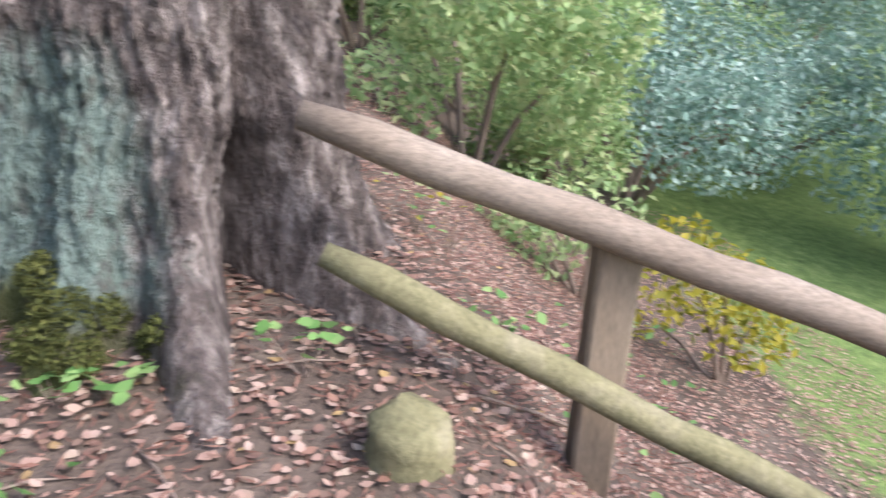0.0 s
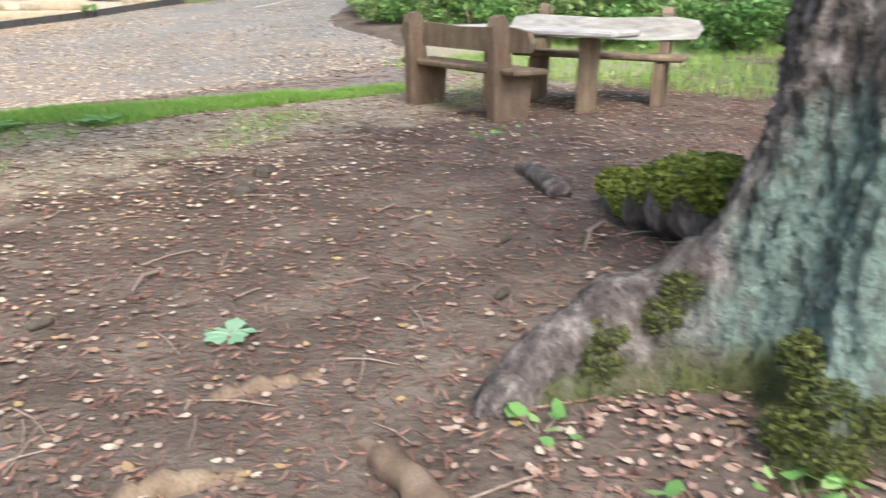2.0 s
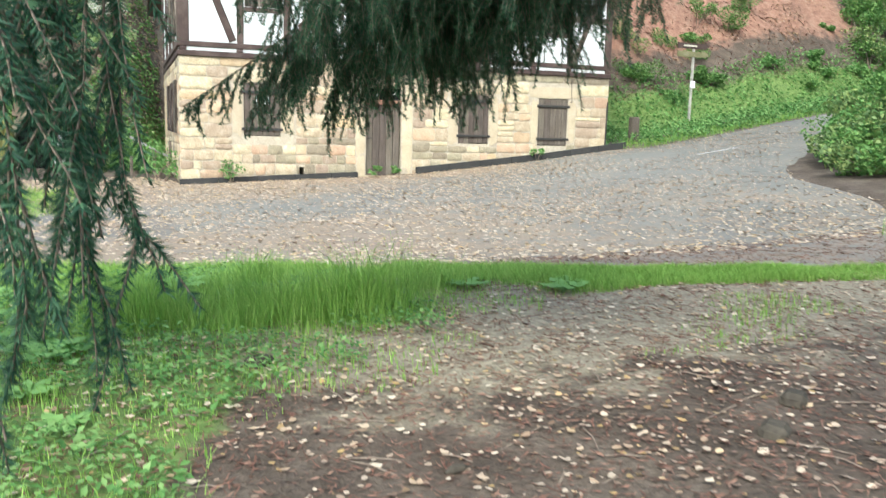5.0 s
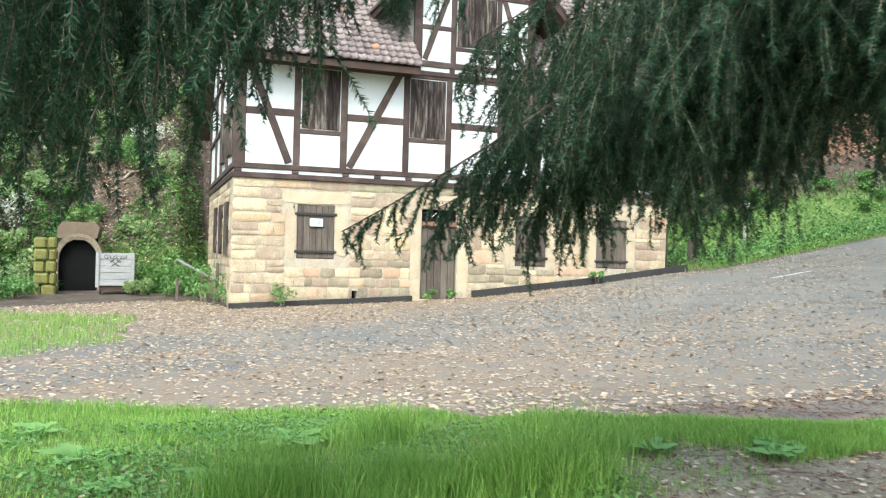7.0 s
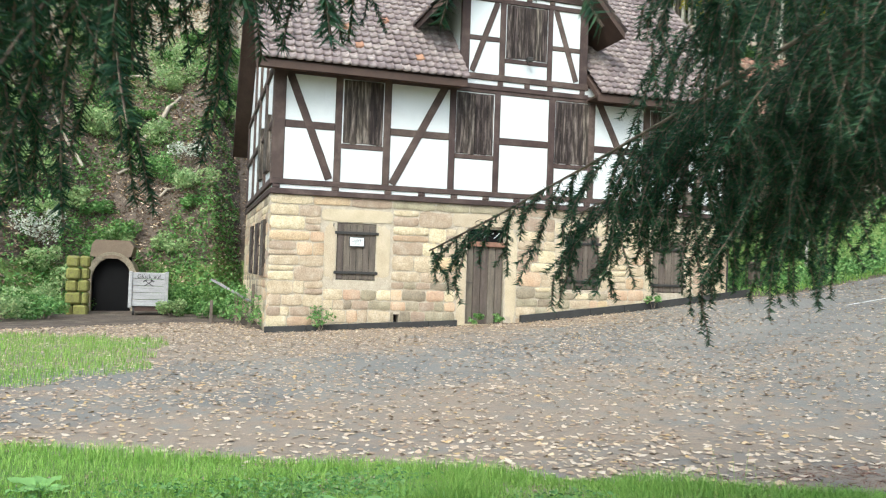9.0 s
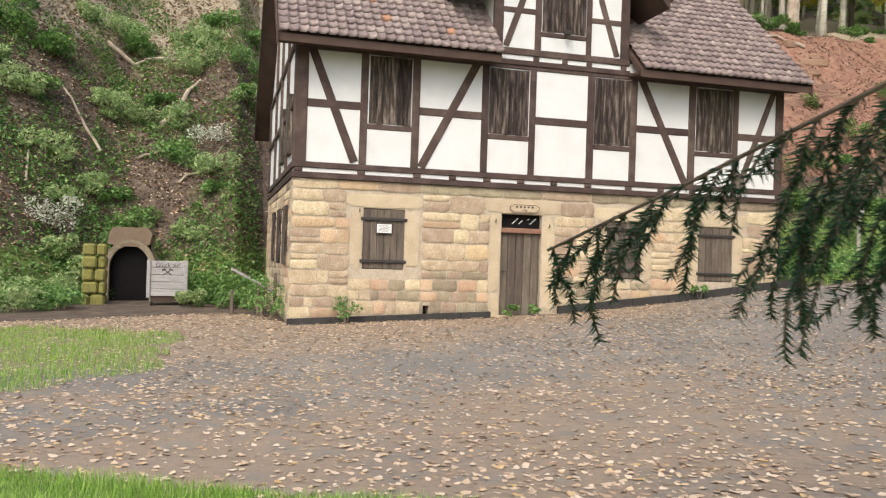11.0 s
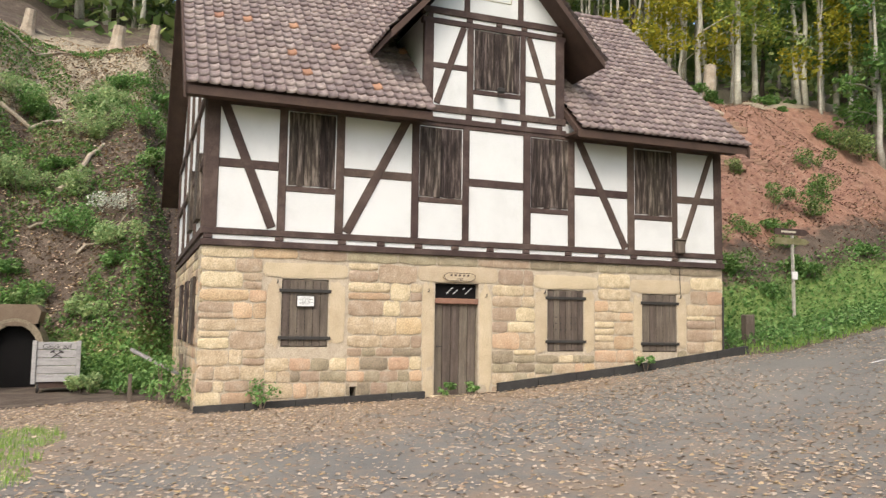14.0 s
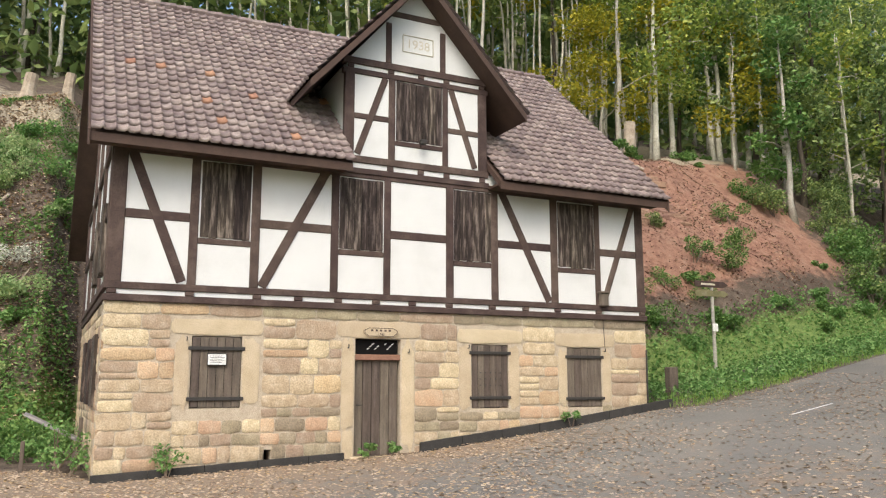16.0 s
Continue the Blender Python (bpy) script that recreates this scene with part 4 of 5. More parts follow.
for k in range(13):
    BOUGHS.append(((-8.8 + .4 * k, -16.5 + rl.uniform(-.5, .5), rl.uniform(2.25, 3.0)), rl.uniform(5.2, 6.0), 60, rl.uniform(.5, .75)))
for x_, y_, z_ in ((-5.5, -17.5, 2.15), (-5.0, -17.9, 2.2), (-4.5, -17.5, 2.1), (-4.4, -16.4, 2.0)):
    BOUGHS.append(((x_, y_, z_), 5.2, 85, .8))
hang = random.Random(3)
for k in range(9):
    f = k / 8
    HANG = Vector((-6.26 + .16 * f, -20.6 + .2 * f + hang.uniform(-.06, .06), 1.62 + .12 * f))
    spray(HANG, Vector((hang.uniform(-.12, .12), hang.uniform(-.12, .12), -1)).normalized(), hang.uniform(.34, .66), 2)
part("limb", Build().tube([bez(Vector((-3.75, -22.65, 4.2)), Vector((-5.0, -20.9, 3.0)), Vector((-6.27, -20.62, 1.64)), k / 12) for k in range(13)], [.024 * (1 - k / 13) + .004 for k in range(13)], 6), M_twig, spruce)
for tip, z0, tw, dr in BOUGHS:
    far = 1.0 if tip[0] < -6.1 else 1.5
    limb(tip, (tip[0] + far, tip[1] - (.7 if tip[2] < 1.4 else 1.5), tip[2] + (.45 if tip[2] < 1.4 else 1.0)), z0, int(tw * .62), dr, .022)
sv, sf = [], []
for line in ltube:
    n0 = len(sv)
    for i, p in enumerate(line):
        r_ = .0035 * (1 - .6 * i / len(line))
        sv += [(p.x + r_, p.y, p.z), (p.x - r_ * .5, p.y + r_ * .87, p.z), (p.x - r_ * .5, p.y - r_ * .87, p.z)]
    for i in range(len(line) - 1):
        for k in range(3):
            sf.append((n0 + i * 3 + k, n0 + i * 3 + (k + 1) % 3, n0 + i * 3 + 3 + (k + 1) % 3, n0 + i * 3 + 3 + k))
tagged(part("twig_mass", fastmesh("twig_mass", sv, sf), M_twig, spruce), kind="stuff")
C, D = np.array(needle_c), np.array(needle_d)
n = len(C)
rad = np.cross(D, rng.normal(size=(n, 3)))
rad /= np.linalg.norm(rad, axis=1)[:, None] + 1e-9
out = rad * .9 + D * .6
out /= np.linalg.norm(out, axis=1)[:, None]
sidev = np.cross(out, rng.normal(size=(n, 3)))
sidev /= np.linalg.norm(sidev, axis=1)[:, None] + 1e-9
nl = rng.uniform(.018, .03, n)[:, None]
V = np.stack([C - sidev * .0022, C + sidev * .0022, C + out * nl], 1).reshape(-1, 3)
tagged(part("needle_mass", fastmesh("needle_mass", V, np.arange(3 * n).reshape(-1, 3)), L_spruce, spruce, "dark green needles"), kind="stuff")


# ---- fence of round rails ----
def gz(x, y):
    return float(land(x, y))


fence = thing("rail_fence", "rustic fence of two round rails on a square post", "fence")


def rail(name, a, b, r, ma, label):
    a, b = Vector(a), Vector(b)
    pts = [a.lerp(b, k / 14) + Vector((0, 0, .006 * math.sin(k * 1.9))) for k in range(15)]
    rad = [r * .72] + [r * (1 + .05 * math.sin(k * 2.3)) for k in range(13)] + [r * .9]
    part(name, Build().tube(pts, rad, 14), ma, fence, label, smooth=True)


rail("upper_rail", (-4.16, -23.36, .83), (-4.5, -26.2, -.02), .06, M_rail, "brown barked round rail")
rail("lower_rail", (-4.27, -23.44, .45), (-4.55, -25.9, -.66), .052, M_rail_moss, "greenish mossy round rail")
part("post", Build().box(-4.24, -4.12, -24.4, -24.26, gz(-4.2, -24.3) - .5, .5, .012), M_post, fence, "square sawn post")
part("post", Build().box(-4.44, -4.32, -26.2, -26.06, gz(-4.4, -26.1) - .4, .0, .012), M_post, fence)
boulder = thing("boulder", "small mossy squared stone in the leaf litter", "stone")
bz = gz(-4.72, -23.71)
bb = Build().tube([(-4.72 + dx, -23.71 + dy, bz + dz) for dx, dy, dz in ((0, 0, -.15), (.01, 0, .0), (0, .01, .07), (-.01, .01, .12), (-.015, .0, .14))], [.12, .125, .115, .095, .05], 9)
bb.v = [(px + .014 * math.sin(19 * k), py + .014 * math.sin(31 * k), pz + .008 * math.sin(47 * k)) for k, (px, py, pz) in enumerate(bb.v)]
part("block", bb, M_rail_moss, boulder, smooth=True)


# ---- benches and table of thick planks ----
def bench(m, label, backmat):
    """Its length runs along y, its back is at -x."""
    b = thing("bench", label, "bench", m, "benches at the table")
    for y in (-.62, .62):
        up = Build()
        prof = [(-.02, -.25), (.36, -.25), (.4, .40), (.16, .42), (.13, .62), (.1, .86), (.04, .92), (-.04, .9), (-.08, .82), (-.06, .6), (-.05, .3)]
        up.add([(x, y + dy, z) for dy in (-.05, .05) for x, z in prof], [tuple(range(len(prof))), tuple(range(2 * len(prof) - 1, len(prof) - 1, -1))] + [(k, k + len(prof), (k + 1) % len(prof) + len(prof), (k + 1) % len(prof)) for k in range(len(prof))])
        part("upright", up, M_bench, b)
    part("seat", Build().box(.02, .42, -.85, .85, .415, .475, .02), M_bench, b, "thick plank seat")
    bk = Build()
    n = 10
    outl = [(-.92, .62), (-.95, .7), (-.9, .79), (-.7, .82), (0, .8), (.7, .83), (.92, .8), (.97, .72), (.92, .63), (.5, .6), (-.4, .6)]
    bk.add([(x, y, z) for x in (.1, .155) for y, z in outl], [tuple(range(11)), tuple(range(21, 10, -1))] + [(k, k + 11, (k + 1) % 11 + 11, (k + 1) % 11) for k in range(11)])
    part("backrest", bk, backmat, b, "rounded plank backrest")
    return b


BM = Matrix.Translation((-.5, -18.3, gz(-.4, -18.3))) @ Matrix.Rotation(radians(-12), 4, "Z")
bench(BM, "dark oak plank bench with rounded uprights", M_bench)
bench(Matrix.Translation((1.15, -18.95, gz(1.1, -19))) @ Matrix.Rotation(radians(198), 4, "Z"), "plank bench with a silvered backrest", M_bench_grey)
table = thing("picnic_table", "thick plank table between two benches", "table", Matrix.Translation((.3, -18.75, gz(.3, -18.7))) @ Matrix.Rotation(radians(8), 4, "Z"))
part("tabletop", Build().box(-.36, .36, -.85, .85, .69, .75, .02), M_bench_grey, table, "weathered plank top")
for y in (-.5, .5):
    part("leg", Build().box(-.13, .13, y - .06, y + .06, -.2, .69, .02), M_bench, table)

# ---- mine mouth, cart, walls at the foot of the hill ----
adit = thing("mine_entrance", "low arched mine entrance with a plastered hood", "tunnel")
arch = [(-.58, -.3), (-.58, .75)] + [(-.58 * math.cos(a), .75 + .68 * math.sin(a)) for a in np.linspace(.2, math.pi - .2, 9)] + [(.58, .75), (.58, -.3)]
outer = [(x * 1.25 + (.0), z if z < 0 else z * 1.13) for x, z in arch]
ring = Build()
n = len(arch)
ax_, ay_ = -9.05, 7.9
rv = [(ax_ + x, ay_ + y, z - .12) for y in (0, 1.6) for x, z in arch] + [(ax_ + x, ay_ + y, z - .12) for y in (-.04, 1.6) for x, z in outer]
rf = [(k, k + 1, n + k + 1, n + k) for k in range(n - 1)] + [(2 * n + k, 3 * n + k, 3 * n + k + 1, 2 * n + k + 1) for k in range(n - 1)] + [(k, 2 * n + k, 2 * n + k + 1, k + 1) for k in range(n - 1)]
part("arch", ring.add(rv, rf), M_stone_dark, adit)
# black panel just inside the arch, painted as the tunnel's darkness
part("dark_tunnel", Build().box(ax_ - .57, ax_ + .57, ay_ + .25, ay_ + .33, -.5, 1.4, .02), M_dark, adit, "near-black panel standing for the unlit tunnel")
hood = Build().prism([(ax_ - .65, 1.35), (ax_ - .2, 1.28), (ax_ + .2, 1.28), (ax_ + .55, 1.35), (ax_ + .62, 1.68), (ax_ + .5, 1.86), (ax_ - .5, 1.86), (ax_ - .6, 1.7)], ay_ - .02, ay_ + 1.5)
part("hood", hood, M_concrete, adit, "ochre plaster hood")

cart = thing("mine_cart", "grey wooden mine cart with painted lettering", "cart", Matrix.Translation((-7.87, 6.35, gz(-7.87, 6.3))) @ Matrix.Rotation(radians(4), 4, "Z"))
for k in range(5):
    part("board", Build().box(-.46, .46, -.4, -.36, .27 + k * .2, .46 + k * .2, .008), M_cartwood, cart)
    for sx in (-1, 1):
        part("side_board", Build().box(sx * .46 - .02, sx * .46 + .02, -.36, .5, .27 + k * .2, .46 + k * .2, .008), M_cartwood, cart)
for sx in (-1, 1):
    part("corner_post", Build().box(sx * .5 - .05, sx * .5 + .05, -.44, -.38, .22, 1.29, .01), M_cartwood, cart)
    for y in (-.25, .3):
        w = part("wheel", Build().tube([(sx * .4 - .03, y, .13), (sx * .4 + .03, y, .13)], [.14, .14], 16), M_iron, cart)
part("chassis", Build().box(-.4, .4, -.35, .45, .12, .26), M_fascia, cart)
cf = Matrix.Rotation(radians(90), 4, "X")
lettering("lettering", "Glück auf", .17, Matrix.Translation((0, -.404, 1.14)) @ cf, M_print, cart, "dark painted greeting")
for a, b in (((-.12, .86), (.1, 1.02)), ((.12, .86), (-.1, 1.02))):
    part("hammer", Build().tube([(a[0], -.404, a[1]), (b[0], -.404, b[1])], [.011, .011], 5).tube([(b[0] - .05, -.404, b[1] + (.03 if b[0] > 0 else -.03)), (b[0] + .05, -.404, b[1] + (-.03 if b[0] > 0 else .03))], [.017, .017], 5), M_print, cart)
mw = thing("ruined_wall", "short mossy stub of stone wall", "wall")
M_mossy = mat("yellow_moss_stone", [(.08, .075, .04), (.2, .19, .05), (.11, .095, .06)], 7, 40, .9, .6)
for k in range(5):
    sp_ = rs.uniform(.2, .45)
    for x0, x1 in ((0, sp_), (sp_ + .012, .62)):
        part("stone", Build().box(-10.15 + x0, -10.15 + x1, 6.4 + rs.uniform(-.04, .04), 6.9, -.45 + .36 * k, -.1 + .36 * k, .06), M_mossy, mw)
hatch = thing("cellar_hatch", "slanting grey board cover beside the house wall", "hatch")
part("cover", Build().box(-.05, .05, -.5, .5, -.03, .03, .01, Matrix.Translation((-5.6, 3.0, .55)) @ Matrix.Rotation(radians(28), 4, "Y") @ Matrix.Diagonal((12, 1, 1, 1))), M_cartwood, hatch)
part("stand", Build().box(-6.15, -6.07, 2.6, 2.68, -.4, .3), M_plank, hatch)
part("stand", Build().box(-5.1, -5.02, 2.6, 2.68, -.4, .75), M_plank, hatch)

bollard = thing("wooden_bollard", "short weathered wooden post in the weeds", "post")
part("stake", Build().box(9.28, 9.56, .88, 1.14, gz(9.4, 1) - .3, 1.86, .03), M_plank, bollard)
sp = thing("signpost", "wooden trail signpost with dark arrow boards", "signpost", Matrix.Translation((13.6, 3.6, gz(13.6, 3.6))))
part("pole", Build().tube([(0, 0, -.3), (0, 0, 2.7)], [.06, .05], 10), M_bench_grey, sp)
for z, a in ((2.78, 0), (2.48, 20)):
    part("arrow_board", Build().add([(x, y, zz_) for y in (-.05, -.02) for x, zz_ in ((-.75, z - .1), (.5, z - .1), (.68, z), (.5, z + .1), (-.75, z + .1))], [(0, 1, 2, 3, 4), (9, 8, 7, 6, 5), (0, 5, 6, 1), (1, 6, 7, 2), (2, 7, 8, 3), (3, 8, 9, 4), (4, 9, 5, 0)]), M_rail_moss if a else M_timber, sp, "arrow board with worn lettering")
part("text_bar", Build().box(-.5, .1, -.056, -.052, 2.75, 2.81, .001), M_faint, sp)
part("plate", Build().box(-.11, .11, -.09, -.06, 1.25, 1.5, .004), M_white, sp, "small white trail plate")
chalk = thing("road_marking", "faint white T chalked on the asphalt", "marking", kind="structure")
for a, b in (((8.0, -4.1), (9.4, -4.0)), ((8.7, -4.05), (8.75, -4.7))):
    part("stroke", Build().add([(a[0], a[1], gz(*a) + .014), (b[0], b[1], gz(*b) + .014), (b[0], b[1] + .07, gz(b[0], b[1] + .07) + .014), (a[0], a[1] + .07, gz(a[0], a[1] + .07) + .014)] if a[1] > -4.08 or True else [], [(0, 1, 2, 3)]), M_white, chalk)

# ---- plants ----
def shrub(name, x, y, w, h, n, size, ma, label, category="bush", sink=0.0):
    z = gz(x, y) - sink
    t = thing(name, label, category)
    k = rng.integers(5, 9)
    cs = np.stack([x + rng.uniform(-.5, .5, k) * w, y + rng.uniform(-.5, .5, k) * w, z + rng.uniform(.25, .85, k) * h], 1)
    leaves("foliage", clumps(n, cs, rng.uniform(.22, .38, k) * min(w, h * 1.3)), size, ma, t)
    st_ = Build()
    for c in cs[:5]:
        st_.tube([(x, y, z - .1), ((x + c[0]) / 2, (y + c[1]) / 2, z + (c[2] - z) * .6), tuple(c)], [.02 * h, .014 * h, .004], 5)
    part("stem", st_, M_twig, t)
    return t


def tree(x, y, h, r, spread, n, size, leafm, barkm, label, lean=(0, 0), bare=.45, limbs=7):
    z = gz(x, y)
    t = thing("tree", label, "tree")
    pts = [(x + lean[0] * k / 8 + .06 * math.sin(k * 1.9 + x), y + lean[1] * k / 8 + .05 * math.sin(k * 2.3 + y), z - .4 + (h + .4) * k / 8) for k in range(9)]
    tr = Build().tube(pts, [r * (1.35 if k == 0 else 1) * (1 - .85 * k / 8) + .01 for k in range(9)], 8)
    cs = []
    for k in range(limbs):
        f = bare + (1 - bare) * (k + rng.random()) / limbs
        i = min(int(f * 8), 7)
        p = Vector(pts[i]).lerp(Vector(pts[i + 1]), f * 8 - i)
        a = rng.uniform(0, 6.28)
        e = p + Vector((math.cos(a), math.sin(a), rng.uniform(.0, .5))) * spread * rng.uniform(.5, 1) * (1.15 - .6 * (f - bare) / (1 - bare))
        tr.tube([p, p.lerp(e, .5) + Vector((0, 0, .08 * spread)), e], [r * .35, r * .2, .012], 5)
        cs += [tuple(e), tuple(p.lerp(e, .6))]
    cs.append(pts[-1])
    part("trunk", tr, barkm, t, smooth=True)
    leaves("crown", clumps(n, cs, rng.uniform(.28, .5, len(cs)) * spread), size, leafm, t, aspect=.65)
    return t


# woods on top of the hill
rw = random.Random(21)
for k in range(95):
    x = rw.uniform(-26, 46)
    top = float(np.interp(x, (-20, -5, 6, 12, 30), (14, 14, 12, 9.6, 9.5)))
    y = float(hill_foot(x)) + top + rw.uniform(2.5, 22)
    if x < 2 and y < 34:
        y = 34 + rw.uniform(0, 12)
    h = rw.uniform(12, 18)
    yel = rw.random()
    tree(x, y, h, rw.uniform(.1, .2), rw.uniform(1.7, 2.8), 800, .34, L_yellow if yel < .1 and x > 12 else L_beech if yel < .45 else L_wood, M_trunk if rw.random() < .75 else M_trunk_dark, rw.choice(("slender pale beech on the hilltop", "tall thin beech with yellow-green leaves")), (rw.uniform(-.8, .8), rw.uniform(-.5, .5)), rw.uniform(.5, .72))
for x, y, h in ((20.5, 16.6, 13), (22.5, 16.0, 14), (24.5, 17, 12), (27.5, 16.5, 13)):
    tree(x, y, h, .16, 2.6, 1500, .26, L_beech, M_trunk, "pale beech at the edge of the red bank", (.3, 0), .3)
for x, y, h in ((17.5, 17, 7), (20, 17.5, 8), (23, 17, 9), (27, 15, 8)):
    tree(x, y, h, .09, 2.4, 1500, .24, L_yellow, M_trunk, "young beech with yellow autumn leaves", (.4, 0), .25)
for k in range(26):
    x = rw.uniform(26, 40)
    y = float(hill_foot(x)) + rw.uniform(3, 12)
    tree(x, y, rw.uniform(9, 14), rw.uniform(.1, .18), rw.uniform(1.8, 2.8), 1300, .28, rw.choice((L_wood, L_wood, L_beech, L_bush)), rw.choice((M_trunk, M_trunk_dark)), "woodland tree on the far bank", (rw.uniform(-.5, .5), 0), .25, 9)
for k in range(22):
    x = rw.uniform(26, 38)
    y = float(hill_foot(x)) + rw.uniform(.5, 9)
    shrub("bush", x, y, 2.0, 1.6, 1200, .15, rw.choice((L_bush, L_wood)), "dark bush on the wooded bank", sink=.15)
for k in range(46):
    x = rw.uniform(5, 27)
    y = float(hill_foot(x)) + float(np.interp(x, (6, 12, 30), (12, 9.6, 9.5))) + rw.uniform(4.5, 13)
    tree(x, y, rw.uniform(11, 17), rw.uniform(.06, .11), rw.uniform(1.2, 2.0), 420, .26, rw.choice((L_beech, L_wood, L_wood, L_beech)), M_trunk, "very slender pale beech at the clearing's edge", (rw.uniform(-1.1, 1.1), rw.uniform(-.4, .4)), rw.uniform(.55, .75), 5)
wx, wy = rng.uniform(-70, 90, 120000), rng.uniform(24, 75, 120000)
wy = wy + np.interp(wx, (-70, -5, 5, 90), (12, 10, 0, 0))
wz = land(wx, wy) + rng.uniform(0, 1, 120000) ** 1.1 * 24
tagged(leaves("far_woods", np.stack([wx, wy, wz], 1), .85, L_wood, jitter=.5), "dense dark green woods behind the hilltop", "woods", kind="stuff")
# undergrowth on the slopes
for k in range(92):
    x = rw.uniform(-18, -5.2) if k < 58 else rw.uniform(9, 27)
    d_ = rw.uniform(.4, 12) if x < 0 else rw.choice((rw.uniform(.2, 2.5), rw.uniform(.2, 3.5), rw.uniform(9.5, 12)))
    y = float(hill_foot(x)) + d_
    if -10.3 < x < -7.4 and d_ < 2.2:
        continue
    w = rw.uniform(.7, 1.8) if x < 0 else rw.uniform(.5, 1.1)
    shrub("bush", x, y, w, w * rw.uniform(.55, .9), int(650 * w), .13, rw.choice((L_bush, L_weed, L_bush_pale, L_bush_pale)) if x < 0 else rw.choice((L_bush, L_bush, L_weed)), rw.choice(("leafy green bush on the steep bank", "low tangled bush on the slope")), sink=.15)
for x, y, w in ((-10.1, 8.7, 1.0), (-8.0, 8.9, 1.1), (-9.1, 9.6, 1.4), (-10.6, 7.2, 1.1), (-7.0, 7.3, 1.3), (-6.4, 6.0, 1.2), (-5.9, 4.6, 1.0), (-10.9, 5.6, 1.2), (-11.6, 4.2, 1.3), (-12.6, 3.4, 1.3), (-10.4, 4.6, .8), (-13.6, 2.6, 1.3), (-7.1, 5.4, .7)):
    shrub("bush", x, y, w, w * .85, int(900 * w), .1, rw.choice((L_weed, L_bush, L_bush_pale)), "leafy green growth at the hill foot", sink=.12)
shrub("flowering_bush", -11.6, 9.2, 1.4, 1.3, 700, .1, L_white, "bush with whitish seed heads on the slope", sink=.1)
shrub("flowering_bush", -6.9, 13.5, 1.3, 1.0, 600, .1, L_white, "bush with whitish seed heads on the slope", sink=.1)
n = 26000
wx = np.concatenate([rng.uniform(-18, -5.1, n), rng.uniform(8.2, 30, n)])
wd_ = np.concatenate([rng.exponential(2.6, n) - 1.6, rng.uniform(-5, 2.2, n)])
wy = hill_foot(wx) + wd_
keep = (wy > np.interp(wx, RX, RN) + .25) & (np.abs(wx + 8.6) + np.maximum(0, 5.5 - wy) * .4 > 1.1) & ((wob(wx, wy, 1.2) > -.55) | (wd_ < .8))
wx, wy = wx[keep], wy[keep]
tagged(leaves("weeds", np.stack([wx, wy, land(wx, wy) + rng.uniform(.02, .5, len(wx)) ** 1.4], 1), .12, L_weed, jitter=.5), "green weeds and nettles along the hill foot", "weeds", kind="stuff")
n = 60000
wx, wd_ = rng.uniform(-20, 8, n), rng.uniform(1, 16, n)
wy = hill_foot(wx) + wd_
tagged(leaves("slope_litter", np.stack([wx, wy, land(wx, wy) + .02], 1), .12, L_litter, flat=.4, jitter=.6), "brown leaves and litter on the slope", "leaf litter", kind="stuff")
# extra litter in a lighter colour, standing for sun on the tan slope
n = 22000
wx, wd_ = rng.uniform(-20, -4, n), rng.uniform(.6, 18, n)
wy = hill_foot(wx) + wd_
tagged(leaves("sunlit_slope_leaves", np.stack([wx, wy, land(wx, wy) + .035], 1), .1, L_roadleaf, flat=.4, jitter=.6), "pale dry leaves lightening the steep slope like sunlit soil", "leaf litter", kind="stuff")
n = 12000
wx, wd_ = rng.uniform(8.5, 24, n), rng.uniform(1.5, 12, n)
wy = hill_foot(wx) + wd_
tagged(leaves("rock_debris", np.stack([wx, wy, land(wx, wy) + .03], 1), .075, M_redrock, flat=.3, jitter=.8), "loose red stones and clods on the bank", "rubble", kind="stuff")
n = 52000
wx, wd_ = rng.uniform(-20, -5, n), rng.uniform(0, 15, n)
wy = hill_foot(wx) + wd_
keep = wob(wx, wy, .8) + .5 * wob(wx, wy, 2.3) > -.1
tagged(leaves("slope_ivy", np.stack([wx, wy, land(wx, wy) + rng.uniform(.02, .22, n)], 1)[keep], .12, L_bush, jitter=.5), "patches of ivy and bramble on the slope", "ivy", kind="stuff")
for x, d_, w in ((12.2, 2.4, 1.5), (12.7, 3.3, 1.4), (11.6, 3.8, 1.0), (14.6, 3.6, .9), (15.8, 3.0, 1.0), (17.0, 4.2, 1.1), (18.4, 3.6, 1.2), (20.0, 4.4, 1.3), (10.4, 5.2, .6), (16.4, 6.0, .7), (21.5, 5.6, 1.2), (13.6, 10.6, .8), (17.6, 10.9, .9)):
    shrub("bush", x, float(hill_foot(x)) + d_, w, w * .9, int(1000 * w), .09, rw.choice((L_bush, L_wood, L_bush)), "tangled green bush on the red bank", sink=.15)
n = 14000
wx, wd_ = rng.uniform(8.5, 26, n), rng.uniform(1.5, 11, n)
wy = hill_foot(wx) + wd_
keep = wob(wx, wy, 1.1) + .4 * wob(wx, wy, 3.1) > .25
tagged(leaves("bank_litter", np.stack([wx, wy, land(wx, wy) + .03], 1)[keep], .1, L_litter, flat=.4, jitter=.6), "drifts of brown leaves on the red bank", "leaf litter", kind="stuff")
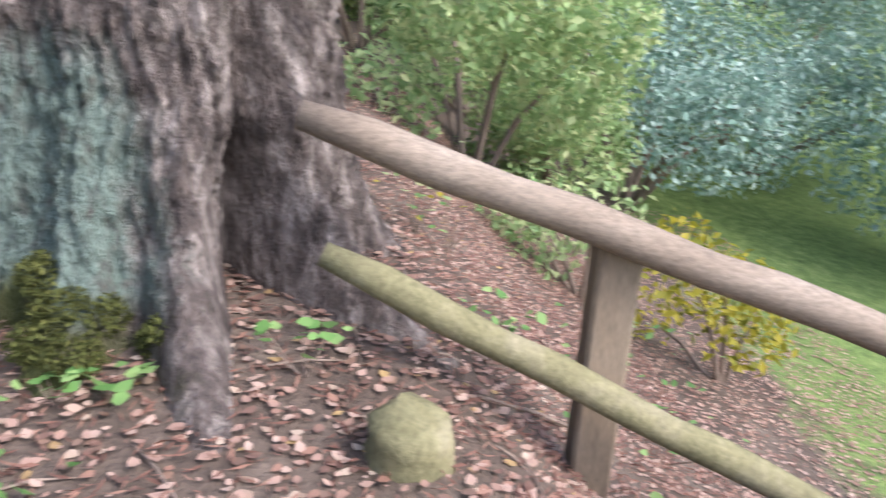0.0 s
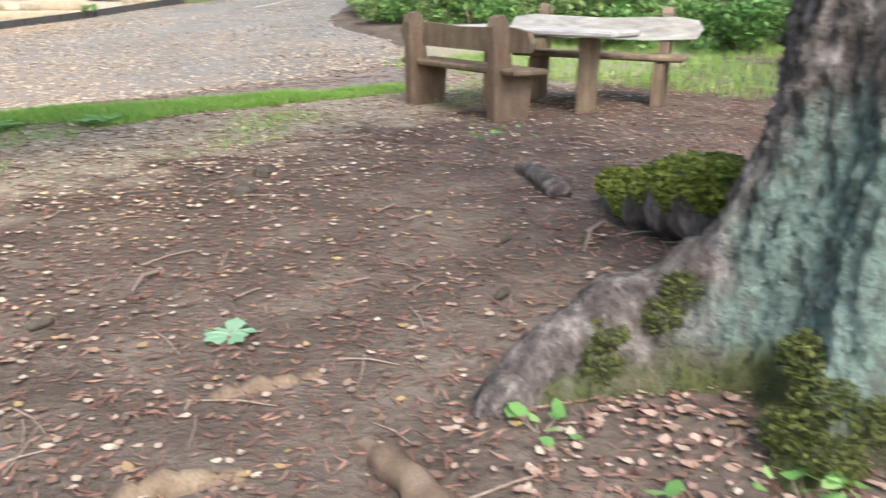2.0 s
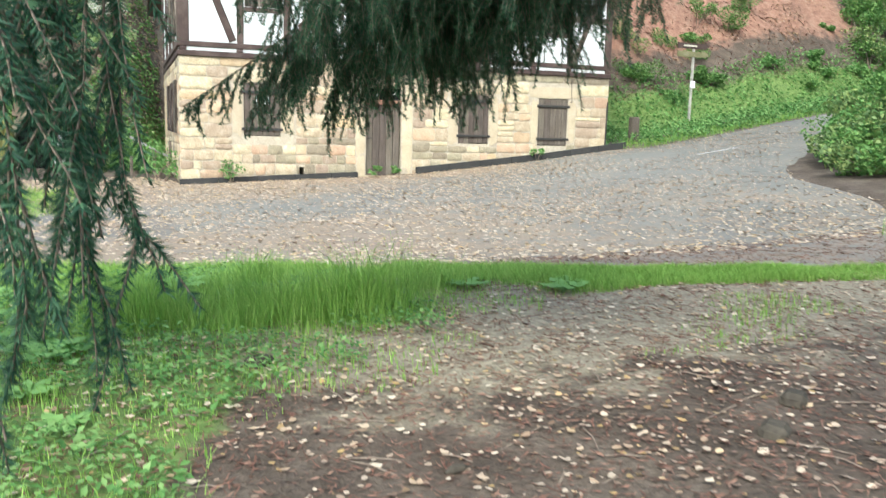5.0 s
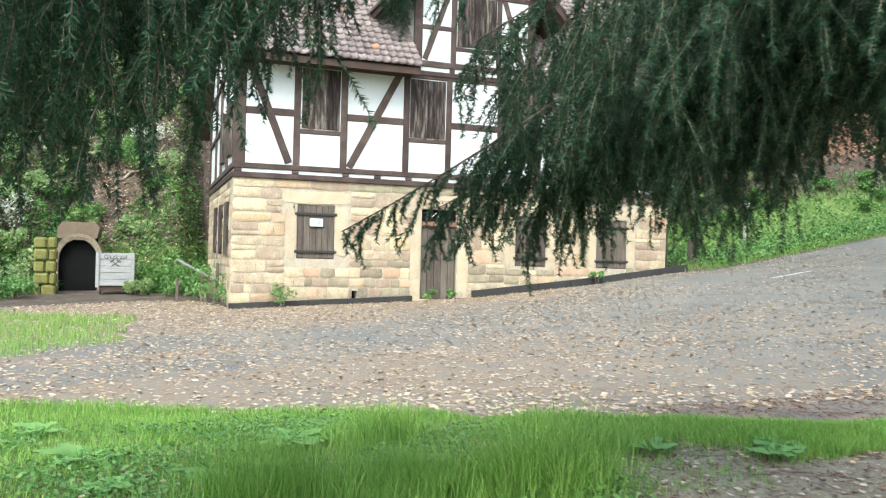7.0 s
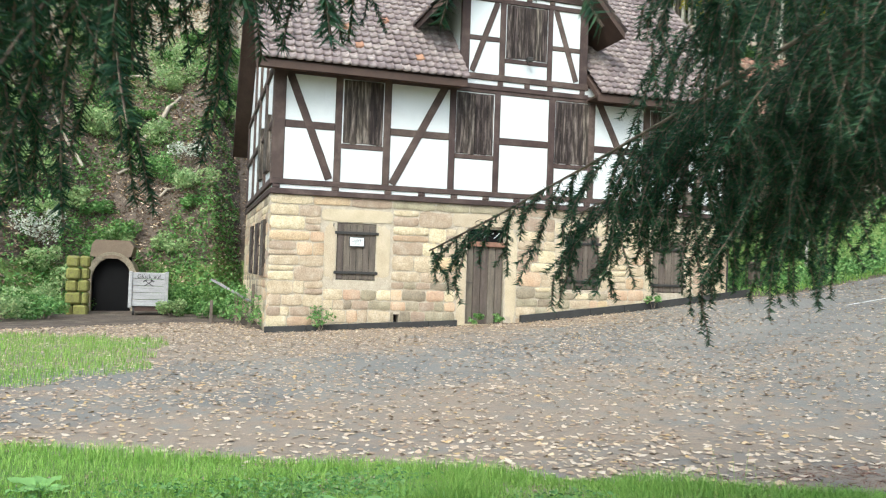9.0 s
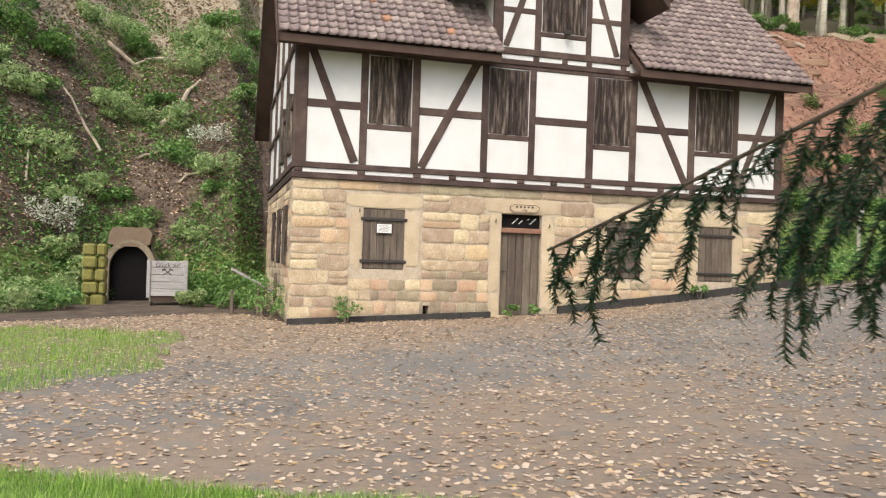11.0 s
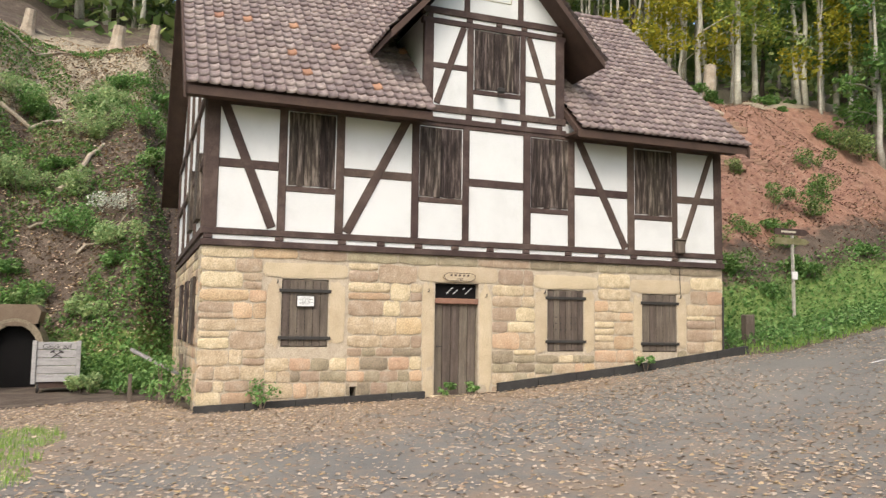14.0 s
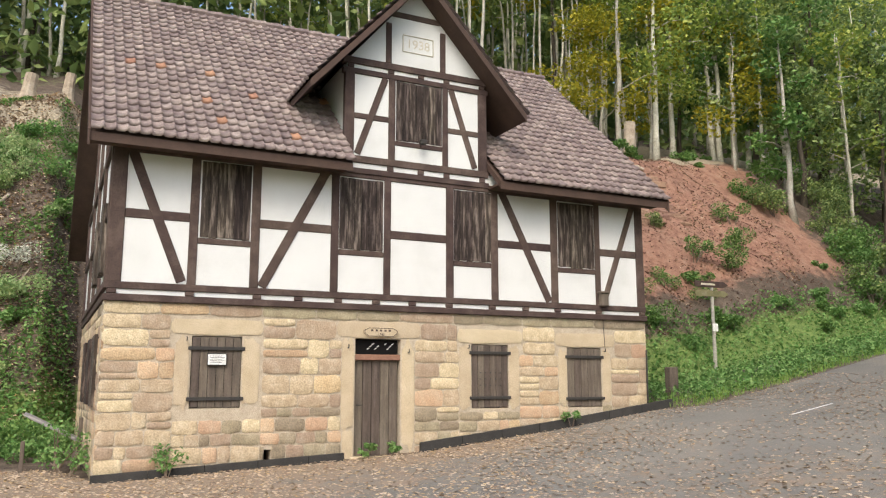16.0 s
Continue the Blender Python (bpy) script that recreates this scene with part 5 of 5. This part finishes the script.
# red rock ledges and stumps
ledge = thing("rock_ledge", "layered red sandstone ledges in the bank", "rock")
for k in range(150):
    x = rw.uniform(9.3, 19)
    d_ = rw.choice((6.2, 6.9, 7.4, 8.0, 8.5, 9.0)) + rw.uniform(-.3, .3)
    y = float(hill_foot(x)) + d_
    w, hgt = rw.uniform(.3, 1.5), rw.uniform(.12, .42)
    part("slab", Build().box(-w / 2, w / 2, -.08, .7, -hgt / 2, hgt / 2, .05, pose(x, y, gz(x, y) - .02, rw.uniform(-6, 6), rw.uniform(-6, 6), rw.uniform(-14, 14))), M_redrock, ledge)
for x, d_, h, r in ((13.0, 11.6, 2.0, .3), (13.5, 11.9, 2.3, .26), (11.4, 11.2, 1.3, .3), (16.2, 11.0, 1.4, .3), (19.6, 10.6, 1.9, .33), (12.4, 10.4, 1.0, .2), (-7.5, 17.5, 1.2, .35), (-11.5, 19, 1.1, .3), (-14, 16.5, 1.1, .3), (-5.8, 19.5, 1.4, .3)):
    y = float(hill_foot(x)) + d_
    s_ = thing("tree_stump", "pale sawn tree stump on the cleared slope", "stump", group="stumps")
    z = gz(x, y)
    part("bole", Build().tube([(x, y, z - .3), (x + .03, y, z + .15), (x + .08, y, z + h * .6), (x + .14, y, z + h)], [r * 1.5, r * 1.05, r * .9, r * .86], 10), M_deadwood, s_)
for x, d_, a, L, r in ((-9.6, 9.5, 5, 3.2, .11), (-8.1, 7.2, 60, 2.6, .13), (-7.2, 4.6, 35, 1.8, .05), (-11.5, 6.5, 150, 2.0, .06), (-8.7, 5.0, 20, 1.6, .06), (-10.5, 13.5, 30, 3, .08), (-13, 15, 140, 3, .09), (15, 12.5, 30, 2.2, .07), (18, 9.3, 150, 1.8, .09), (-12.5, 4.5, 100, 1.6, .05)):
    y = float(hill_foot(x)) + d_
    ca, sa = math.cos(radians(a)), math.sin(radians(a))
    pts = [(x + ca * L * (k / 6 - .5), y + sa * L * (k / 6 - .5), gz(x + ca * L * (k / 6 - .5), y + sa * L * (k / 6 - .5)) + .1 + .05 * math.sin(k * 2)) for k in range(7)]
    tagged(part("fallen_log", Build().tube(pts, [r * (1 - .09 * k) for k in range(7)], 8), M_deadwood), "bare fallen log lying on the slope", "log", "fallen logs")

# woods and bushes on the far side of the lane and beyond the fence
for k in range(120):
    y = rw.uniform(-24, -2.5)
    x0 = float(np.interp(y, (-40, -24, -20, -16, -14, -12.4, -9.7, -8.3, -4.2, -2.5), (6, 6, 5.8, 5.7, 5.3, 6.2, 7.4, 8.5, 14.2, 22)))
    f = rw.random() ** 1.6
    x, w = x0 + .1 + f * 8, rw.uniform(.9, 1.4) + 1.6 * f
    shrub("bush", x, y, w, w * rw.uniform(.6, .95) + .8 * f, int(900 * w), .11, rw.choice((L_bush, L_bush, L_weed, L_wood)), rw.choice(("dense green bush beside the lane", "leafy bush at the edge of the woods")), sink=.1)
for k in range(34):
    x, y = rw.uniform(9, 30), rw.uniform(-40, -9)
    tree(x, y, rw.uniform(8, 13), rw.uniform(.1, .22), rw.uniform(1.8, 3), 1500, .24, rw.choice((L_wood, L_bush, L_bush_pale, L_blue)), M_trunk_dark, "leafy tree in the woods beyond the lane", (rw.uniform(-.5, .5), 0), .2, 9)
for x, y, w, ma in ((1.2, -24.4, 2.2, L_bush_pale), (3.0, -25.6, 2.6, L_bush_pale), (3.6, -23.2, 2.4, L_bush), (4.5, -27, 3.2, L_blue), (6.5, -25, 3.4, L_bush_pale), (6.5, -29.5, 3.8, L_blue), (2.4, -30.5, 3.4, L_blue), (5, -32, 4, L_bush_pale), (9, -31, 4.5, L_blue), (9, -27.5, 4, L_bush_pale)):
    shrub("bush", x, y, w, w * 1.15, int(2200 * w), .11, ma, "tall pale green bush beyond the fence", sink=.2)
n = 50000
wx, wy = rng.uniform(8, 70, n), rng.uniform(-75, 2, n)
wz = land(wx, wy) + rng.uniform(0, 1, n) * 15
keep = (wx - 12) + (-(wy) * .0) > np.interp(wy, (-80, -30, -10, 2), (4, 4, 6, 22))
tagged(leaves("far_woods", np.stack([wx, wy, wz], 1)[keep], .8, L_wood, jitter=.5), "dense green woods beyond the lane", "woods", kind="stuff")

# grass along the forecourt
x = rng.uniform(-10, .6, 120000)
re_, ie_ = np.interp(x, SX, SY), np.interp(x, IX, IY)
y = re_ + .12 - np.maximum(.5, re_ - ie_) * rng.uniform(0, 1, len(x)) ** 1.3
fr = (re_ - y) / np.maximum(.5, re_ - ie_)
keep = (rng.uniform(size=len(x)) < np.clip(1.25 - 1.1 * fr + .45 * wob(x, y, 1.7), .04, 1) * sm(.8, -1.2, x)) & (y > -19.5)
blades("grass", x[keep], y[keep], .085, .006, L_grass, "bright green grass strip beside the forecourt", "grass", .9)
x, y = rng.uniform(-12, -6.6, 26000), rng.uniform(-9, -.5, 26000)
keep = (np.abs(y + 4.3) < 3.6 - .9 * np.maximum(0, x + 8.6) + .5 * wob(x, y, 1.2)) & (x < -7.2 + .3 * wob(x, y, 2))
blades("grass", x[keep], y[keep], .11, .008, L_grass, "patch of green grass on the forecourt", "grass")
x, y = rng.uniform(-9.5, -5.0, 26000), rng.uniform(-20.5, -13.5, 26000)
keep = (wob(x, y, 1.3) * .6 + .8 * (y - np.interp(x, IX, IY)) > -.1) & (rng.uniform(size=len(x)) < .55 + .5 * wob(x, y, 2.6))
blades("grass", x[keep], y[keep], .07, .006, L_grass, "thin grass at the edge of the path", "grass", .9)
for tx, ty, n, sp_, hh in ((-5.43, -16.4, 2200, .2, .36), (-4.72, -16.6, 2000, .22, .32), (-6.05, -16.2, 1200, .2, .26), (-5.1, -14.9, 700, .16, .24), (-3.9, -15.9, 500, .16, .2)):
    blades("tall_grass", rng.normal(tx, sp_, n), rng.normal(ty, sp_ * .7, n), hh, .006, L_grass, "tuft of tall drooping grass", "grass", 1.1)
x, y = rng.uniform(-6.5, 5, 30000), rng.uniform(-18.2, -13.8, 30000)
keep = (wob(x, y, 1.8) > -.1 + .5 * sm(-15.5, -18.5, y)) & (y < np.interp(x, SX, SY) - .4)
blades("grass", x[keep], y[keep], .06, .006, L_grass, "sparse short grass in the litter", "grass")
x, y = rng.uniform(2, 9, 9000), rng.uniform(-21, -15, 9000)
blades("grass", x, y, .14, .01, L_grass, "green grass behind the benches", "grass")
x, y = rng.uniform(8.2, 24, 14000), rng.uniform(-1, 5, 14000)
keep = (y > np.interp(x, RX, RN) + .02) & (y < np.interp(x, RX, RN) + 1.6)
blades("grass", x[keep], y[keep], .16, .014, L_grass, "grass verge along the lane", "grass")
n = 26000
wx, wy = rng.uniform(-9.5, -4.2, n), rng.uniform(-19.8, -13.5, n)
keep = (wy > np.interp(wx, IX, IY) + .4 * wob(wx, wy, 2) - .5) & (wob(wx, wy, 2.1) > -.15) & (wy < np.interp(wx, SX, SY) - .5)
tagged(leaves("ground_ivy", np.stack([wx, wy, land(wx, wy) + rng.uniform(.02, .12, n)], 1)[keep], .042, L_weed, flat=.45), "low ground ivy beside the path", "weeds", kind="stuff")


def burdock(x, y, size, count):
    """A rosette of broad wavy leaves on short stalks."""
    t = thing("burdock", "broad-leaved pale green weed in the grass strip", "plant", group="broad-leaved weeds")
    z = gz(x, y)
    for k in range(count):
        a = 6.2832 * (k + rw.uniform(-.3, .3)) / count
        L = size * rw.uniform(.7, 1.15)
        tilt = rw.uniform(.15, .9)
        b = Build()
        rows = 6
        pts = []
        for i in range(rows + 1):
            u = i / rows
            hw = L * .34 * math.sin(math.pi * min(1, u * .93 + .07)) ** .7 * (1 - .25 * u)
            r_, up_ = .25 * size + L * u * math.cos(tilt * (1 - .7 * u)), .04 + .5 * L * math.sin(tilt) * u * (1.5 - u)
            for v in (-1, 0, 1):
                pts.append((r_, v * hw, up_ + .22 * hw * abs(v) + .012 * math.sin(5 * i + 3 * v)))
        b.add(pts, [(i * 3 + j, i * 3 + j + 1, i * 3 + j + 4, i * 3 + j + 3) for i in range(rows) for j in (0, 1)])
        b.tube([(0, 0, -.02), (.12 * size, 0, .03), (.27 * size, 0, .045)], [.008, .006, .004], 5)
        part("leaf", b, L_burdock, t, m=Matrix.Translation((x, y, z)) @ Matrix.Rotation(a, 4, "Z"), smooth=True)


for x, y, sz, c in ((-5.69, -14.67, .24, 9), (-5.4, -14.5, .17, 7), (-7.07, -14.7, .22, 8), (-7.5, -13.2, .2, 7), (-3.64, -16.06, .15, 7), (-6.57, -16.87, .22, 8), (-6.75, -16.5, .2, 7), (-4.93, -14.5, .16, 7), (-3.0, -16.45, .17, 8), (-2.85, -16.3, .14, 6), (-4.78, -16.25, .13, 6), (-6.3, -15.6, .18, 7), (-6.85, -15.6, .17, 7), (-6.4, -18.0, .12, 6), (-6.6, -17.5, .13, 7)):
    burdock(x, y, sz, c)
for x, y, w in ((-3.7, -.28, .5), (.2, -.22, .25), (.8, -.22, .22), (5.2, -.3, .3), (-5.3, 1.2, .8), (-5.5, 2.2, .9)):
    shrub("weed_plant", x, y, w, w * 1.25, int(260 * w) + 60, .09, L_weed, "leafy weed growing at the wall", "plant")


def seedling(x, y, h, n, s, ma=L_weed):
    z = gz(x, y)
    t = thing("seedling", "small green seedling in the leaf litter", "plant", group="seedlings")
    c = np.stack([x + rng.normal(0, s, n), y + rng.normal(0, s, n), z + h * rng.uniform(.4, 1, n)], 1)
    leaves("foliage", c, .05, ma, t, flat=.55, aspect=.7)
    for p in c[:6]:
        part("stem", Build().tube([(x, y, z - .02), tuple(p)], [.003, .0015], 4), M_twig, t)


for x, y, h, n, s in ((-4.42, -23.41, .16, 16, .06), (-4.9, -22.74, .05, 16, .08), (-4.61, -22.8, .08, 12, .05), (-4.56, -22.94, .08, 12, .05), (-4.82, -22.57, .05, 12, .06), (-4.68, -22.12, .05, 9, .05), (-1.75, -19.8, .2, 30, .12), (-6.3, -21.3, .12, 22, .12), (-6.2, -20.9, .1, 22, .12), (-6.35, -20.3, .1, 20, .12), (-6.1, -19.6, .1, 20, .14), (-3.6, -24.1, .25, 20, .12), (-3.4, -24.5, .3, 20, .14), (-3.9, -24.0, .15, 12, .1), (-2.8, -23.9, .35, 30, .2), (-3.2, -25.0, .3, 26, .2), (-2.6, -25.0, .4, 30, .25)):
    seedling(x, y, h, n, s)
seedling(-2.9, -23.75, .5, 26, .16, L_bush_pale)
seedling(-2.95, -23.9, .45, 12, .14, L_yellow)
shrub("yellow_bush", -1.2, -26.2, 1.2, 1.2, 700, .09, L_yellow, "thin shrub with yellowing leaves past the fence")
shrub("yellow_bush", -.6, -25.2, 1.3, 1.2, 700, .09, L_bush_pale, "thin pale green shrub past the fence")

# ---- fallen leaves and twigs ----
def litter(name, x, y, size, label, lift=.012, ma=L_litter, aspect=.7):
    z = land(x, y) + lift + rng.uniform(0, .01, len(x))
    return tagged(leaves(name, np.stack([x, y, z], 1), size, ma, flat=.8, aspect=aspect, jitter=.55), label, "fallen leaves", kind="stuff")


x, y = rng.uniform(-13, 14, 90000), rng.uniform(-15, 3, 90000)
inside = (y < np.interp(x, RX, RN)) & (y > np.interp(x, SX, SY))
dens = .5 + .35 * wob(x, y, .7) + .35 * sm(-3.5, -.5, y) - .3 * sm(3, 8, x)
keep = inside & (rng.uniform(size=len(x)) < dens * 1.15)
litter("road_leaves", x[keep], y[keep], .06, "brown and tan leaves strewn over the asphalt", .007, L_roadleaf)
x, y = rng.uniform(-9, 5, 40000), rng.uniform(-24.5, -12.5, 40000)
keep = (y < np.interp(x, SX, SY)) & (rng.uniform(size=len(x)) < .55 + .4 * wob(x, y, .9))
litter("path_leaves", x[keep], y[keep], .03, "small brown leaves on the bare soil", .006)
x, y = rng.uniform(-7, 6, 16000), rng.uniform(-21, -14.5, 16000)
keep = (y < np.interp(x, SX, SY) + .3) & (rng.uniform(size=len(x)) < .75 * sm(-20.5, -17, y) + .03 + .3 * wob(x, y, 1.1))
litter("pale_leaves", x[keep], y[keep], .036, "pale dry leaves scattered near the forecourt", .01, L_roadleaf)
x, y = rng.uniform(-8, 3, 70000), -25.5 + 11 * rng.uniform(0, 1, 70000) ** 1.2
litter("needle_litter", x, y, .055, "red-brown spruce needles covering the soil", .006, L_needle, .1)
x, y = rng.uniform(-5.6, 4, 30000), rng.uniform(-28, -22.2, 30000)
litter("bank_leaves", x, y, .03, "thick brown leaf litter under the spruce", .008, L_bank)
tw = Build()
for k in range(420):
    x, y, a, L = rw.uniform(-7, 1), rw.uniform(-25.5, -15), rw.uniform(0, 6.28), rw.uniform(.06, .3)
    e = (x + L * math.cos(a), y + L * math.sin(a))
    tw.tube([(x, y, gz(x, y) + .008), ((x + e[0]) / 2 + .01, (y + e[1]) / 2, gz((x + e[0]) / 2, (y + e[1]) / 2) + .014), (*e, gz(*e) + .008)], [.004, .004, .002], 4)
tagged(part("fallen_twigs", tw, M_twig), "thin brown twigs scattered on the soil", "twigs", kind="stuff")
for x, y, a, L, r in ((-3.0, -21.35, 200, .5, .012), (-2.9, -21.45, 290, .3, .012), (-3.9, -24.0, 70, 1.1, .014), (-3.7, -23.8, 100, .8, .014), (-3.6, -24.5, 140, .9, .012), (-4.6, -20.05, 215, .25, .01)):
    e = (x + L * math.cos(radians(a)), y + L * math.sin(radians(a)))
    tagged(part("stick", Build().tube([(x, y, gz(x, y) + .02), ((x + e[0]) / 2, (y + e[1]) / 2 + .02, gz((x + e[0]) / 2, (y + e[1]) / 2) + .035), (*e, gz(*e) + .02)], [r, r * .9, r * .5], 6), M_twig), "bare brown stick lying on the soil", "stick", "sticks")
for x, y in ((-3.55, -19.25), (-5.44, -17.36), (-3.2, -19.0)):
    tagged(part("stone", Build().box(-.09, .09, -.06, .06, -.05, .035, .03, pose(x, y, gz(x, y) + .01, 4, 6, 40)), M_trunk_dark), "grey stone half sunk in the soil", "stone", "loose stones")
for x, y in ((-5.2, -20.25), (-4.93, -19.05), (-5.6, -19.6), (-4.0, -21.5), (-3.4, -21.07)):
    tagged(part("spruce_cone", Build().tube([(x - .05, y, gz(x, y) + .015), (x - .02, y + .01, gz(x, y) + .02), (x + .03, y + .02, gz(x, y) + .018), (x + .06, y + .03, gz(x, y) + .015)], [.006, .02, .019, .004], 8), M_trunk_dark), "brown spruce cone on the ground", "cone", "cones")
mv = []
for k in range(40):
    a = 6.2832 * k / 40
    r_ = .05 + .055 * abs(math.cos(2.5 * a)) ** .6 + .014 * math.cos(15 * a)
    mv.append((r_ * math.cos(a), r_ * math.sin(a), .012 + .012 * math.cos(3 * a)))
lm = Build().add([(0, 0, .004)] + mv, [(0, k + 1, (k + 1) % 40 + 1) for k in range(40)])
lo = tagged(part("maple_leaf", lm, L_maple, m=pose(-4.78, -20.83, gz(-4.78, -20.83) + .012, 0, 0, 40)), "large pale green maple leaf on the soil", "leaf")
